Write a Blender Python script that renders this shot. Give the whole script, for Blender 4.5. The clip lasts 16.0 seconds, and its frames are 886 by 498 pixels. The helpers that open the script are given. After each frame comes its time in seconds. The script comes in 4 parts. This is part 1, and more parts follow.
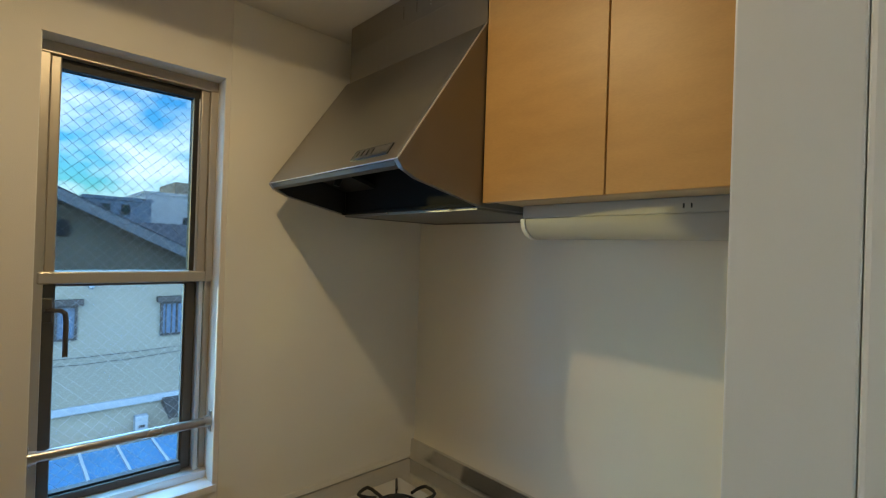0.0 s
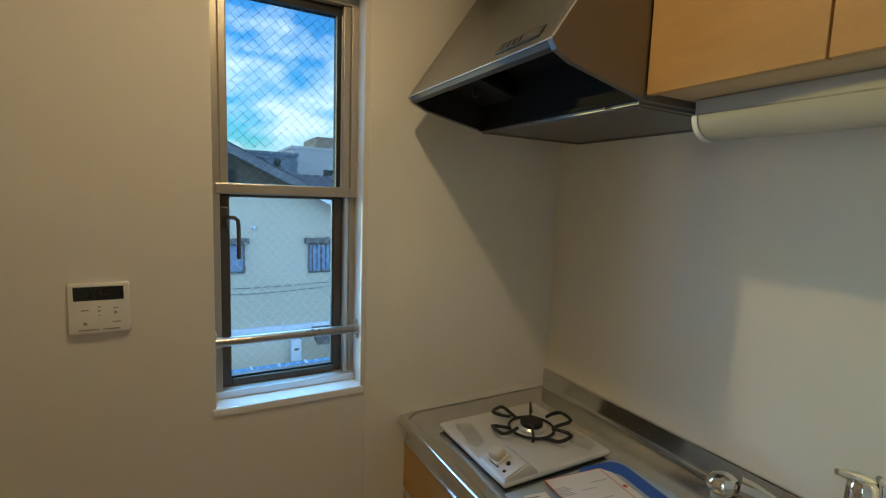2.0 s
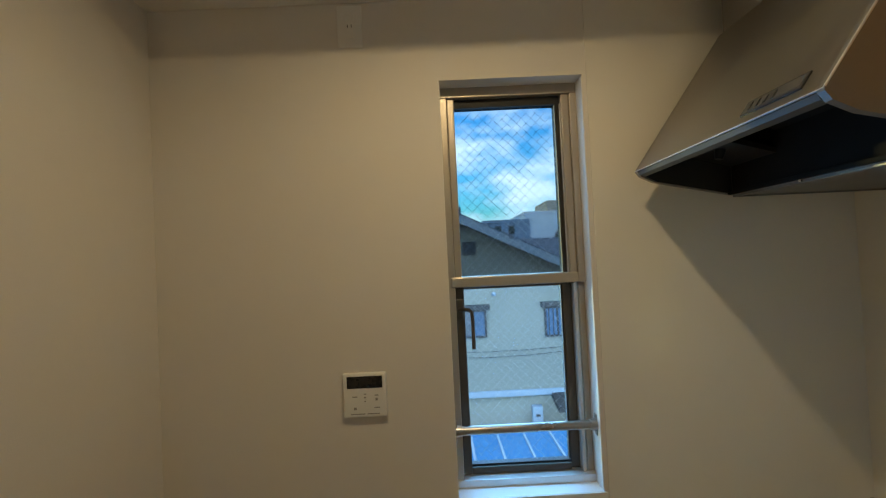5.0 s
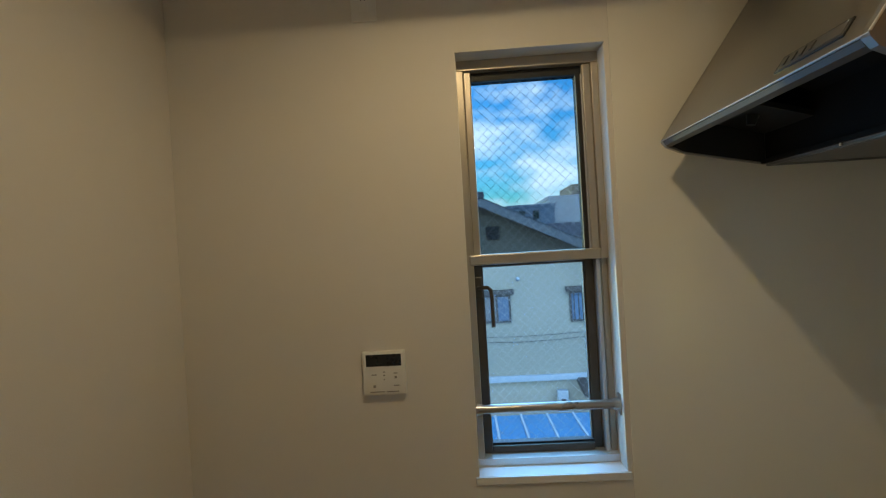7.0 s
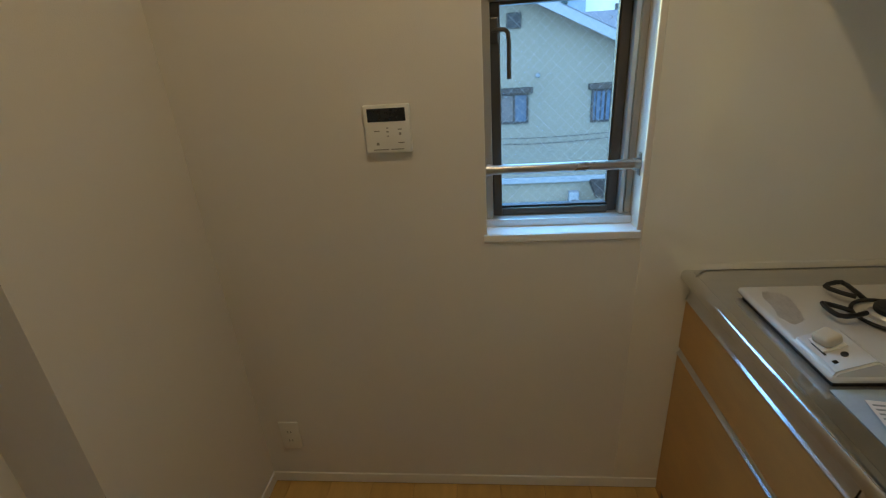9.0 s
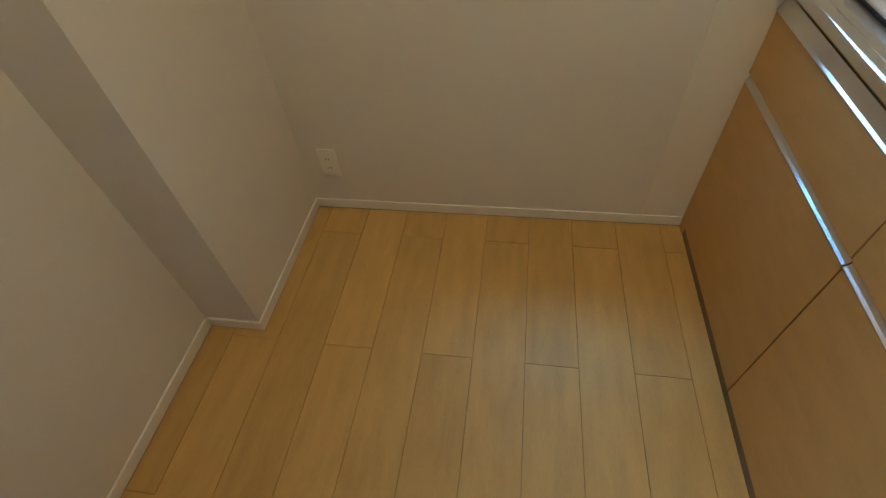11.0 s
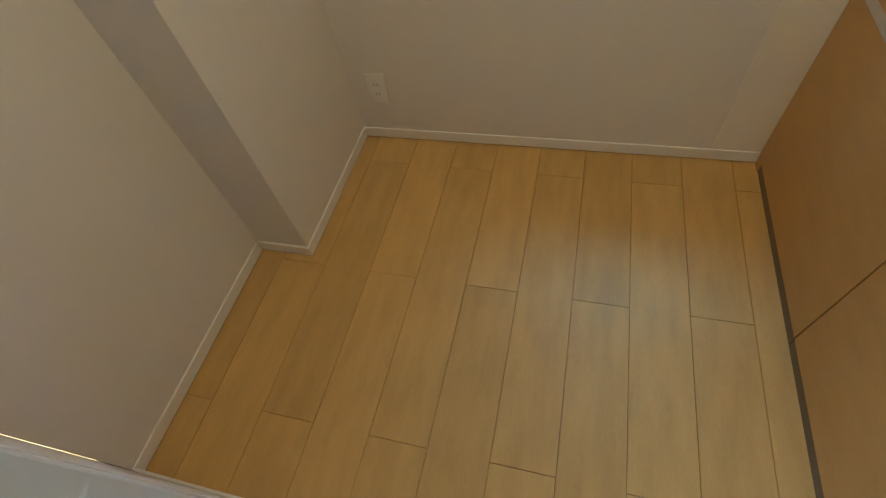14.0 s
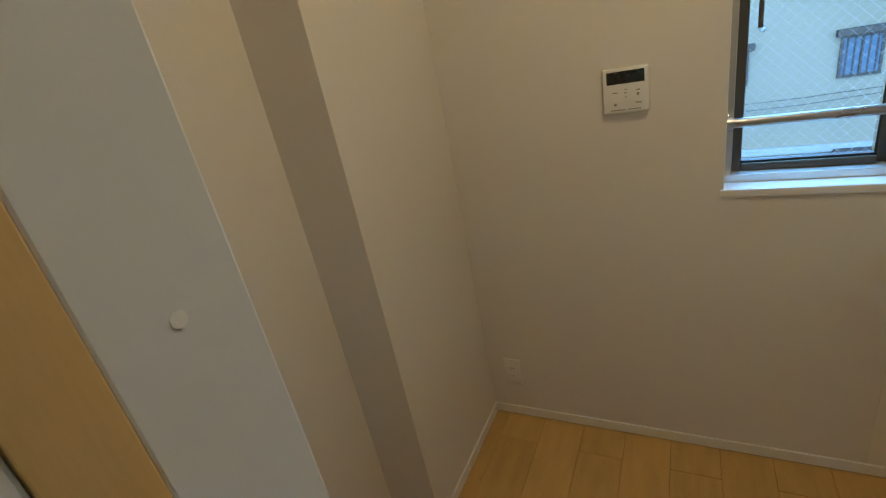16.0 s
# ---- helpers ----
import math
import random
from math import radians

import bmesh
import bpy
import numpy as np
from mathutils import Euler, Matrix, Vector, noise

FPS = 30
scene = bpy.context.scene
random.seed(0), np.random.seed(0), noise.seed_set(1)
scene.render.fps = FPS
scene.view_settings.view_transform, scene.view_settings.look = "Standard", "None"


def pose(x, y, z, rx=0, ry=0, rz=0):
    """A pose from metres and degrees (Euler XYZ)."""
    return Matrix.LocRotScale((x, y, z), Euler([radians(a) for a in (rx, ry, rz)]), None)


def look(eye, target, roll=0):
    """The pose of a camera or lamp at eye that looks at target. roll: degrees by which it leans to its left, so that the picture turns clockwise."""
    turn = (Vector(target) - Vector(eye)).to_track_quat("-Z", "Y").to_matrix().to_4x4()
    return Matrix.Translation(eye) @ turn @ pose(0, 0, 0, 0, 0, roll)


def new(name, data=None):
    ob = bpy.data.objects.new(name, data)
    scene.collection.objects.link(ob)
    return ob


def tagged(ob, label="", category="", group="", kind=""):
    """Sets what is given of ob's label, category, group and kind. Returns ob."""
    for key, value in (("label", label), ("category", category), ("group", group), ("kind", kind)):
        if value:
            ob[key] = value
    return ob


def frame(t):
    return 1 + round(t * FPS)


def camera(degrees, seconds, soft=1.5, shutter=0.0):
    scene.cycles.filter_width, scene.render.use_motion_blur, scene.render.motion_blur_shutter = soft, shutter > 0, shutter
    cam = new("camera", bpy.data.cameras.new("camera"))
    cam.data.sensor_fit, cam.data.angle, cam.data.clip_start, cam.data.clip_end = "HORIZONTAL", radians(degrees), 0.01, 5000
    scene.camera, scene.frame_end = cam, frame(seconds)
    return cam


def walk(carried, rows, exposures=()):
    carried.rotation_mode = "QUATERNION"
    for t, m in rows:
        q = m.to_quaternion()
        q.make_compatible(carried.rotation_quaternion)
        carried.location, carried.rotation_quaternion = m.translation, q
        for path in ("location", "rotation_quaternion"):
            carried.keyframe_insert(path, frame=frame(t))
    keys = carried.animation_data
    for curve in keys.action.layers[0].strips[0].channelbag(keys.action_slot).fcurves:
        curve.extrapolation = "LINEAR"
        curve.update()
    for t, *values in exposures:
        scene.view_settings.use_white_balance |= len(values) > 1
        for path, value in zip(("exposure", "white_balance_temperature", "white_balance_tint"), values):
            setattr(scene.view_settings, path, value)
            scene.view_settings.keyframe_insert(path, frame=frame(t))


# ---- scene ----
cam = camera(86.9, 16.0, soft=1.2)
PATH = [
    (0, (-1.219, -1.431, 1.671), (0.152, 0.025, 1.679), 1.9),
    (0.5, (-1.253, -1.459, 1.712), (0.069, 0.009, 2.02), 1.8),
    (1, (-1.226, -1.402, 1.637), (0.082, 0.108, 1.74), 2.3),
    (1.5, (-1.21, -1.35, 1.557), (0.006, 0.228, 1.378), 3.4),
    (2, (-1.22, -1.358, 1.568), (-0.268, 0.387, 1.349), 2.0),
    (2.5, (-1.212, -1.472, 1.569), (-0.63, 0.44, 1.486), 0.9),
    (3, (-1.197, -1.51, 1.583), (-0.949, 0.474, 1.582), -1.4),
    (3.5, (-1.235, -1.45, 1.631), (-1.107, 0.545, 1.686), 0.2),
    (4, (-1.223, -1.386, 1.645), (-1.151, 0.612, 1.694), -1.3),
    (6.5, (-1.162, -1.302, 1.633), (-1.194, 0.698, 1.654), -3.2),
    (7, (-1.173, -1.299, 1.618), (-1.26, 0.699, 1.608), -3.4),
    (7.5, (-1.185, -1.287, 1.602), (-1.293, 0.709, 1.545), -3.6),
    (8, (-1.17, -1.266, 1.575), (-1.316, 0.723, 1.418), -3.6),
    (8.5, (-1.183, -1.252, 1.53), (-1.32, 0.701, 1.121), -3.1),
    (9, (-1.169, -1.22, 1.466), (-1.353, 0.605, 0.669), -3.9),
    (9.5, (-1.174, -1.224, 1.389), (-1.331, 0.439, 0.289), -3.8),
    (10, (-1.209, -1.265, 1.345), (-1.351, 0.247, 0.043), -4.4),
    (12.5, (-1.205, -1.286, 1.242), (-1.744, -0.206, -0.352), -9.6),
    (13, (-1.19, -1.279, 1.232), (-1.715, -0.206, -0.372), -11.7),
    (13.5, (-1.183, -1.288, 1.209), (-1.654, -0.218, -0.415), -11.7),
    (14, (-1.208, -1.296, 1.223), (-1.668, -0.23, -0.405), -12.3),
    (14.5, (-1.21, -1.288, 1.235), (-1.708, -0.15, -0.332), -12.2),
    (15, (-1.195, -1.298, 1.325), (-1.785, 0.038, -0.042), -12.7),
    (15.5, (-1.202, -1.361, 1.423), (-1.885, 0.193, 0.365), -10.8),
    (16, (-1.270, -1.455, 1.472), (-2.178, 0.153, 0.705), -11.6),
]
EXPOSURES = [(0, -0.42, 6450, 10), (1, -0.42, 6450, 10), (1.5, -0.44, 6500, 10), (2.5, -0.44, 6500, 10), (3.5, -0.46, 6450, 10), (7, -0.67, 6250, 10), (8.3, -0.70, 6200, 10),
             (9.0, -0.50, 6300, 10), (9.5, -0.16, 6350, 10), (10, 0.06, 6350, 10), (12.3, 0.42, 5950, 10), (14.5, 0.47, 5950, 10), (15.1, 0.38, 5950, 10), (15.5, 0.20, 6050, 10), (16, -0.04, 6200, 10)]
walk(cam, [(t, look(eye, target, roll)) for t, eye, target, roll in PATH], EXPOSURES)


# ---- light ----
world = bpy.data.worlds.new("sky")
scene.world = world
world.use_nodes = True
wn, wl = world.node_tree.nodes, world.node_tree.links
wn.clear()
w_out = wn.new("ShaderNodeOutputWorld")
w_bg = wn.new("ShaderNodeBackground")
w_sky = wn.new("ShaderNodeTexSky")
w_sky.sky_type = "NISHITA"
w_sky.sun_disc = False
w_sky.sun_elevation, w_sky.sun_rotation = radians(3.6), radians(-34.4)
w_sky.air_density, w_sky.dust_density, w_sky.ozone_density = 1.2, 0.6, 3.0
w_tc = wn.new("ShaderNodeTexCoord")
w_map = wn.new("ShaderNodeMapping")
w_map.inputs["Scale"].default_value = (1.0, 1.0, 2.5)
w_map.inputs["Location"].default_value = (0.35, 0.0, 0.12)
w_noise = wn.new("ShaderNodeTexNoise")
w_noise.inputs["Scale"].default_value = 6.2
w_noise.inputs["Detail"].default_value = 7.0
w_noise.inputs["Roughness"].default_value = 0.52
w_ramp = wn.new("ShaderNodeValToRGB")
w_ramp.color_ramp.elements[0].position, w_ramp.color_ramp.elements[0].color = 0.42, (0, 0, 0, 1)
w_ramp.color_ramp.elements[1].position, w_ramp.color_ramp.elements[1].color = 0.62, (1, 1, 1, 1)
w_tint = wn.new("ShaderNodeMix")
w_tint.data_type, w_tint.blend_type = "RGBA", "MULTIPLY"
w_tint.inputs["Factor"].default_value = 1.0
w_tint.inputs["B"].default_value = (6.0, 17.0, 24.5, 1)
w_mix = wn.new("ShaderNodeMix")
w_mix.data_type = "RGBA"
w_mix.inputs["B"].default_value = (56.0, 62.0, 64.0, 1)
wl.new(w_tc.outputs["Generated"], w_map.inputs["Vector"])
wl.new(w_map.outputs["Vector"], w_noise.inputs["Vector"])
wl.new(w_noise.outputs["Fac"], w_ramp.inputs["Fac"])
wl.new(w_sky.outputs["Color"], w_tint.inputs["A"])
wl.new(w_tint.outputs["Result"], w_mix.inputs["A"])
wl.new(w_ramp.outputs["Color"], w_mix.inputs["Factor"])
wl.new(w_mix.outputs["Result"], w_bg.inputs["Color"])
w_bg.inputs["Strength"].default_value = 0.15
wl.new(w_bg.outputs["Background"], w_out.inputs["Surface"])

sun_data = bpy.data.lights.new("sun", "SUN")
sun_data.energy, sun_data.angle, sun_data.color = 2.3, radians(1.2), (1.0, 0.84, 0.26)
sun = new("sun", sun_data)
sun.matrix_world = look((-10.0, 14.6, 1.12), (0, 0, 0))

LAMP_STRENGTH = 1170.0
# Area lamp added outside the window, boosting sky light towards the east panel
sky_in = bpy.data.lights.new("window_sky_fill", "AREA")
sky_in.shape, sky_in.size, sky_in.size_y = "RECTANGLE", 0.40, 1.10
sky_in.energy, sky_in.color, sky_in.spread = 3.6, (0.22, 0.58, 1.0), radians(110)
new("window_sky_fill", sky_in).matrix_world = look((-1.07, 0.24, 1.57), (-0.55, -0.60, 1.46))
# Second added lamp, aimed down through the pane to turn the sill sky blue
sky_high = bpy.data.lights.new("sill_sky_fill", "AREA")
sky_high.shape, sky_high.size, sky_high.size_y = "RECTANGLE", 0.34, 0.30
sky_high.energy, sky_high.color, sky_high.spread = 2.4, (0.16, 0.54, 1.0), radians(60)
new("sill_sky_fill", sky_high).matrix_world = look((-0.962, 0.34, 1.80), (-0.962, 0.02, 0.97))
LAMP_COLOR = (1.0, 0.745, 0.385, 1)


# ---- materials ----
def mat(name, color, rough=0.6, metal=0.0, vary=0.06, scale=6.0, bump=0.0, bump_scale=200.0, stretch=(1, 1, 1), spec=0.5, per_object=0.0, coat=0.0, grain=0.0):
    """A principled material with variation at two scales, object coordinates in metres."""
    m = bpy.data.materials.new(name)
    m.use_nodes = True
    n, l = m.node_tree.nodes, m.node_tree.links
    p = n["Principled BSDF"]
    p.inputs["Roughness"].default_value = rough
    p.inputs["Metallic"].default_value = metal
    p.inputs["Specular IOR Level"].default_value = spec
    p.inputs["Coat Weight"].default_value = coat
    tc = n.new("ShaderNodeTexCoord")
    mp = n.new("ShaderNodeMapping")
    mp.inputs["Scale"].default_value = stretch
    l.new(tc.outputs["Object"], mp.inputs["Vector"])
    source = mp.outputs["Vector"]
    if per_object:
        info = n.new("ShaderNodeObjectInfo")
        add = n.new("ShaderNodeVectorMath")
        add.operation = "MULTIPLY_ADD"
        add.inputs[1].default_value = (1, 1, 1)
        mul = n.new("ShaderNodeVectorMath")
        mul.operation = "SCALE"
        mul.inputs[0].default_value = (17.0, 9.0, 5.0)
        l.new(info.outputs["Random"], mul.inputs["Scale"])
        l.new(source, add.inputs[0])
        l.new(mul.outputs["Vector"], add.inputs[2])
        source = add.outputs["Vector"]
    big = n.new("ShaderNodeTexNoise")
    big.inputs["Scale"].default_value = scale
    big.inputs["Detail"].default_value = 6.0
    fine = n.new("ShaderNodeTexNoise")
    fine.inputs["Scale"].default_value = scale * 14
    fine.inputs["Detail"].default_value = 3.0
    l.new(source, big.inputs["Vector"])
    l.new(source, fine.inputs["Vector"])
    both = n.new("ShaderNodeMath")
    both.operation = "MULTIPLY_ADD"
    both.inputs[1].default_value = 0.35 + grain
    l.new(fine.outputs["Fac"], both.inputs[0])
    l.new(big.outputs["Fac"], both.inputs[2])
    shift = n.new("ShaderNodeMapRange")
    shift.inputs["From Min"].default_value = 0.35 + grain * 0.4
    shift.inputs["From Max"].default_value = 1.0 + grain * 0.6
    shift.inputs["To Min"].default_value = 1 - vary
    shift.inputs["To Max"].default_value = 1 + vary
    l.new(both.outputs["Value"], shift.inputs["Value"])
    value = shift.outputs["Result"]
    if per_object:
        tone = n.new("ShaderNodeMapRange")
        tone.inputs["To Min"].default_value = 1 - per_object
        tone.inputs["To Max"].default_value = 1 + per_object
        l.new(info.outputs["Random"], tone.inputs["Value"])
        prod = n.new("ShaderNodeMath")
        prod.operation = "MULTIPLY"
        l.new(value, prod.inputs[0])
        l.new(tone.outputs["Result"], prod.inputs[1])
        value = prod.outputs["Value"]
    col = n.new("ShaderNodeVectorMath")
    col.operation = "SCALE"
    col.inputs[0].default_value = color
    l.new(value, col.inputs["Scale"])
    l.new(col.outputs["Vector"], p.inputs["Base Color"])
    rr = n.new("ShaderNodeMapRange")
    rr.inputs["To Min"].default_value = max(0.02, rough * 0.85)
    rr.inputs["To Max"].default_value = min(1.0, rough * 1.15)
    l.new(big.outputs["Fac"], rr.inputs["Value"])
    l.new(rr.outputs["Result"], p.inputs["Roughness"])
    if bump:
        b = n.new("ShaderNodeTexNoise")
        b.inputs["Scale"].default_value = bump_scale
        b.inputs["Detail"].default_value = 3.0
        l.new(source, b.inputs["Vector"])
        bn = n.new("ShaderNodeBump")
        bn.inputs["Strength"].default_value = bump
        bn.inputs["Distance"].default_value = 0.002
        l.new(b.outputs["Fac"], bn.inputs["Height"])
        l.new(bn.outputs["Normal"], p.inputs["Normal"])
    return m


def glass_mat(name, tint):
    m = bpy.data.materials.new(name)
    m.use_nodes = True
    n, l = m.node_tree.nodes, m.node_tree.links
    n.remove(n["Principled BSDF"])
    tr = n.new("ShaderNodeBsdfTransparent")
    tr.inputs["Color"].default_value = (*tint, 1)
    gl = n.new("ShaderNodeBsdfGlossy")
    gl.inputs["Roughness"].default_value = 0.03
    fr = n.new("ShaderNodeFresnel")
    fr.inputs["IOR"].default_value = 1.3
    mx = n.new("ShaderNodeMixShader")
    l.new(fr.outputs["Fac"], mx.inputs["Fac"])
    l.new(tr.outputs["BSDF"], mx.inputs[1])
    l.new(gl.outputs["BSDF"], mx.inputs[2])
    l.new(mx.outputs["Shader"], n["Material Output"].inputs["Surface"])
    return m


def glow_mat(name, color, strength):
    m = bpy.data.materials.new(name)
    m.use_nodes = True
    p = m.node_tree.nodes["Principled BSDF"]
    p.inputs["Base Color"].default_value = color
    p.inputs["Emission Color"].default_value = color
    p.inputs["Emission Strength"].default_value = strength
    return m


M_WALL = mat("wallpaper", (0.745, 0.708, 0.66), 0.75, vary=0.025, scale=1.5, bump=0.25, bump_scale=420, spec=0.25)
M_CEIL = mat("ceiling_paper", (0.78, 0.755, 0.71), 0.85, vary=0.02, scale=1.2, bump=0.25, bump_scale=380, spec=0.2)
M_PANEL = mat("kitchen_panel", (0.885, 0.84, 0.735), 0.05, vary=0.015, scale=1.0, bump=0.02, bump_scale=7, spec=0.9)
M_TRIM = mat("white_trim", (0.80, 0.785, 0.75), 0.42, vary=0.02, scale=4, spec=0.4)
M_JAMB = mat("white_jamb", (0.70, 0.70, 0.695), 0.45, vary=0.02, scale=3, bump=0.06, bump_scale=150, spec=0.4)
M_SILL = mat("white_sill", (0.84, 0.84, 0.84), 0.16, vary=0.02, scale=6, spec=0.9, coat=0.6)
M_FLOOR = mat("maple_plank", (0.60, 0.388, 0.136), 0.55, spec=0.32, vary=0.15, scale=4, stretch=(6, 1.3, 1), per_object=0.06, grain=0.06, bump=0.05, bump_scale=60)
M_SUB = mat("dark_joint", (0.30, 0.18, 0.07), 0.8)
M_VENEER = mat("maple_veneer", (0.53, 0.318, 0.115), 0.42, vary=0.10, scale=5, stretch=(1.6, 1.6, 5.5), grain=0.12, per_object=0.02, spec=0.45)
M_CARCASS = mat("cabinet_board", (0.62, 0.45, 0.25), 0.5, vary=0.05, scale=5)
M_KICK = mat("dark_kick_board", (0.15, 0.115, 0.08), 0.4)
M_STEEL = mat("brushed_steel", (0.36, 0.335, 0.30), 0.36, 1.0, vary=0.04, scale=6, stretch=(1, 14, 1), bump=0.03, bump_scale=90)
M_TOP = mat("steel_worktop", (0.68, 0.67, 0.65), 0.15, 1.0, vary=0.05, scale=5, stretch=(1, 8, 1), bump=0.02, bump_scale=140)
# Near-black stands in for the deep shade inside the hood, on steel linings too
M_HOODSHADE = mat("shaded_hood_inside", (0.022, 0.022, 0.022), 0.6, 0.0, vary=0.1, scale=8, spec=0.3)
# Darker copies of the hood steel: dimmer reflection and underside shade put into colour
M_STEELSHADE = mat("shaded_steel", (0.26, 0.255, 0.25), 0.5, 1.0, vary=0.04, scale=6, stretch=(1, 1, 9))
M_LIP = mat("shaded_steel_lip", (0.10, 0.098, 0.095), 0.5, 0.7, vary=0.06, scale=8)
# Dark filter; its black also paints the recess shade on back wall and rear lip
M_FILTERSHADE = mat("shaded_hood_filter", (0.016, 0.016, 0.017), 0.8, 0.0, vary=0.15, scale=30, spec=0.1)
M_GREYDARK = mat("grey_switch_plate", (0.055, 0.053, 0.05), 0.5, vary=0.1, scale=30)
M_ALU = mat("champagne_aluminium", (0.47, 0.42, 0.35), 0.38, 0.55, vary=0.03, scale=12, stretch=(1, 1, 0.2))
M_ALUDARK = mat("bronze_aluminium", (0.10, 0.088, 0.075), 0.42, 0.5, vary=0.05, scale=12)
M_ALUBRIGHT = mat("bright_aluminium", (0.68, 0.68, 0.68), 0.30, 0.6, vary=0.03, scale=10, stretch=(1, 0.2, 1))
M_HANDLE = mat("polished_aluminium", (0.66, 0.66, 0.67), 0.22, 1.0, vary=0.03, scale=10, stretch=(1, 0.2, 1))
M_RUBBER = mat("black_gasket", (0.02, 0.02, 0.022), 0.6)
M_CHROME = mat("chrome", (0.75, 0.74, 0.72), 0.08, 1.0, vary=0.02, scale=9)
M_BAR = mat("satin_steel", (0.46, 0.43, 0.40), 0.28, 1.0, vary=0.03, scale=9)
M_ENAMEL = mat("white_enamel", (0.66, 0.645, 0.63), 0.18, vary=0.03, scale=7, coat=0.3)
M_IRON = mat("black_iron", (0.022, 0.022, 0.022), 0.5, 0.2, vary=0.2, scale=40, bump=0.2, bump_scale=400)
M_BLACK = mat("black_plastic", (0.02, 0.02, 0.02), 0.35)
M_GREY = mat("grey_plastic", (0.35, 0.35, 0.34), 0.45)
M_WHITEPL = mat("white_plastic", (0.80, 0.79, 0.76), 0.38, vary=0.02, scale=20)
M_IVORY = mat("ivory_plastic", (0.62, 0.54, 0.41), 0.4, vary=0.03, scale=30)
# Milky white taken down in the base colour to dim the light on the lamp
M_DIFF = mat("dimmed_milky_diffuser", (0.42, 0.40, 0.35), 0.42, vary=0.02, scale=5)
M_DISPLAY = mat("dark_display", (0.012, 0.014, 0.016), 0.12)
M_PRINT = mat("faded_print", (0.47, 0.45, 0.44), 0.35, vary=0.30, scale=16, stretch=(2.2, 1, 1), grain=0.25)
M_INK = mat("grey_ink", (0.30, 0.29, 0.27), 0.7)
M_PAPER = mat("paper", (0.80, 0.74, 0.70), 0.7, vary=0.03, scale=10)
M_RED = mat("red_print", (0.62, 0.10, 0.06), 0.6)
M_BLUE = mat("blue_card", (0.015, 0.11, 0.50), 0.3, vary=0.05, scale=10)
M_FILM = mat("clear_film", (0.42, 0.50, 0.58), 0.14, vary=0.12, scale=14, bump=0.6, bump_scale=25, spec=0.7)
M_DOORWOOD = mat("sliding_door_wood", (0.62, 0.40, 0.15), 0.4, vary=0.10, scale=5, stretch=(6, 6, 0.6), grain=0.1)
M_WIRE = mat("glass_wire", (0.30, 0.32, 0.33), 0.4, 0.7)
M_WIRE2 = mat("pale_glass_wire", (0.42, 0.44, 0.46), 0.4, 0.3)
M_PANEL2 = mat("kitchen_panel_side", (0.835, 0.80, 0.73), 0.06, vary=0.015, scale=1.0, bump=0.02, bump_scale=7, spec=0.8)
M_GLASS_UP = glass_mat("upper_wired_glass", (0.36, 0.41, 0.45))
M_GLASS_LOW = glass_mat("lower_wired_glass", (0.76, 0.88, 0.98))
M_BULB = glow_mat("lamp_diffuser", LAMP_COLOR, LAMP_STRENGTH)
M_RENDER = mat("cream_render", (0.235, 0.22, 0.175), 0.85, vary=0.05, scale=0.7, bump=0.3, bump_scale=40)
M_ROOF = mat("blue_grey_tile", (0.09, 0.11, 0.14), 0.6, vary=0.12, scale=2)
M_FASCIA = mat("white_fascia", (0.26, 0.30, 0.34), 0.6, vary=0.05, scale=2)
M_SASH = mat("dark_bronze_sash", (0.035, 0.03, 0.028), 0.5)
M_CURTAIN = mat("pale_curtain", (0.085, 0.145, 0.225), 0.8, vary=0.2, scale=9, stretch=(6, 1, 0.3))
M_DARKPANE = mat("dark_pane", (0.03, 0.045, 0.06), 0.08)
M_BLUEPANE = mat("blue_pane", (0.045, 0.085, 0.14), 0.30, vary=0.15, scale=5)
M_CARPORT = mat("blue_polycarbonate", (0.03, 0.15, 0.30), 0.25, vary=0.12, scale=2)
M_CONC1 = mat("pale_concrete", (0.24, 0.32, 0.42), 0.85, vary=0.06, scale=0.3)
M_CONC2 = mat("white_concrete", (0.78, 0.80, 0.82), 0.85, vary=0.05, scale=0.3)
M_BROWN = mat("brown_cladding", (0.46, 0.37, 0.28), 0.8, vary=0.08, scale=0.4)
M_ASPHALT = mat("pale_paving", (0.24, 0.24, 0.24), 0.9, vary=0.15, scale=3)


# ---- mesh helpers ----
def box(bm, lo, hi, bevel=0.0, seg=2):
    made = bmesh.ops.create_cube(bm, size=1.0)["verts"]
    c = [(a + b) / 2 for a, b in zip(lo, hi)]
    s = [abs(b - a) for a, b in zip(lo, hi)]
    for v in made:
        v.co = Vector([c[k] + v.co[k] * s[k] for k in range(3)])
    if bevel:
        edges = list({e for v in made for e in v.link_edges})
        bmesh.ops.bevel(bm, geom=edges, offset=bevel, segments=seg, affect="EDGES", profile=0.5, clamp_overlap=True)
    return bm


def boxes(*items):
    bm = bmesh.new()
    for lo, hi, *b in items:
        box(bm, lo, hi, *b)
    return bm


def prism(bm, profile, axis, a, b):
    """A closed outline, swept straight along an axis from a to b. The outline's pairs are the two other coordinates in x, y, z order."""
    def place(p, s):
        q = list(p)
        q.insert("xyz".index(axis), s)
        return q
    one = [bm.verts.new(place(p, a)) for p in profile]
    two = [bm.verts.new(place(p, b)) for p in profile]
    k = len(profile)
    for i in range(k):
        bm.faces.new((one[i], one[(i + 1) % k], two[(i + 1) % k], two[i]))
    bm.faces.new(one)
    bm.faces.new(two[::-1])
    bmesh.ops.recalc_face_normals(bm, faces=bm.faces)
    return bm


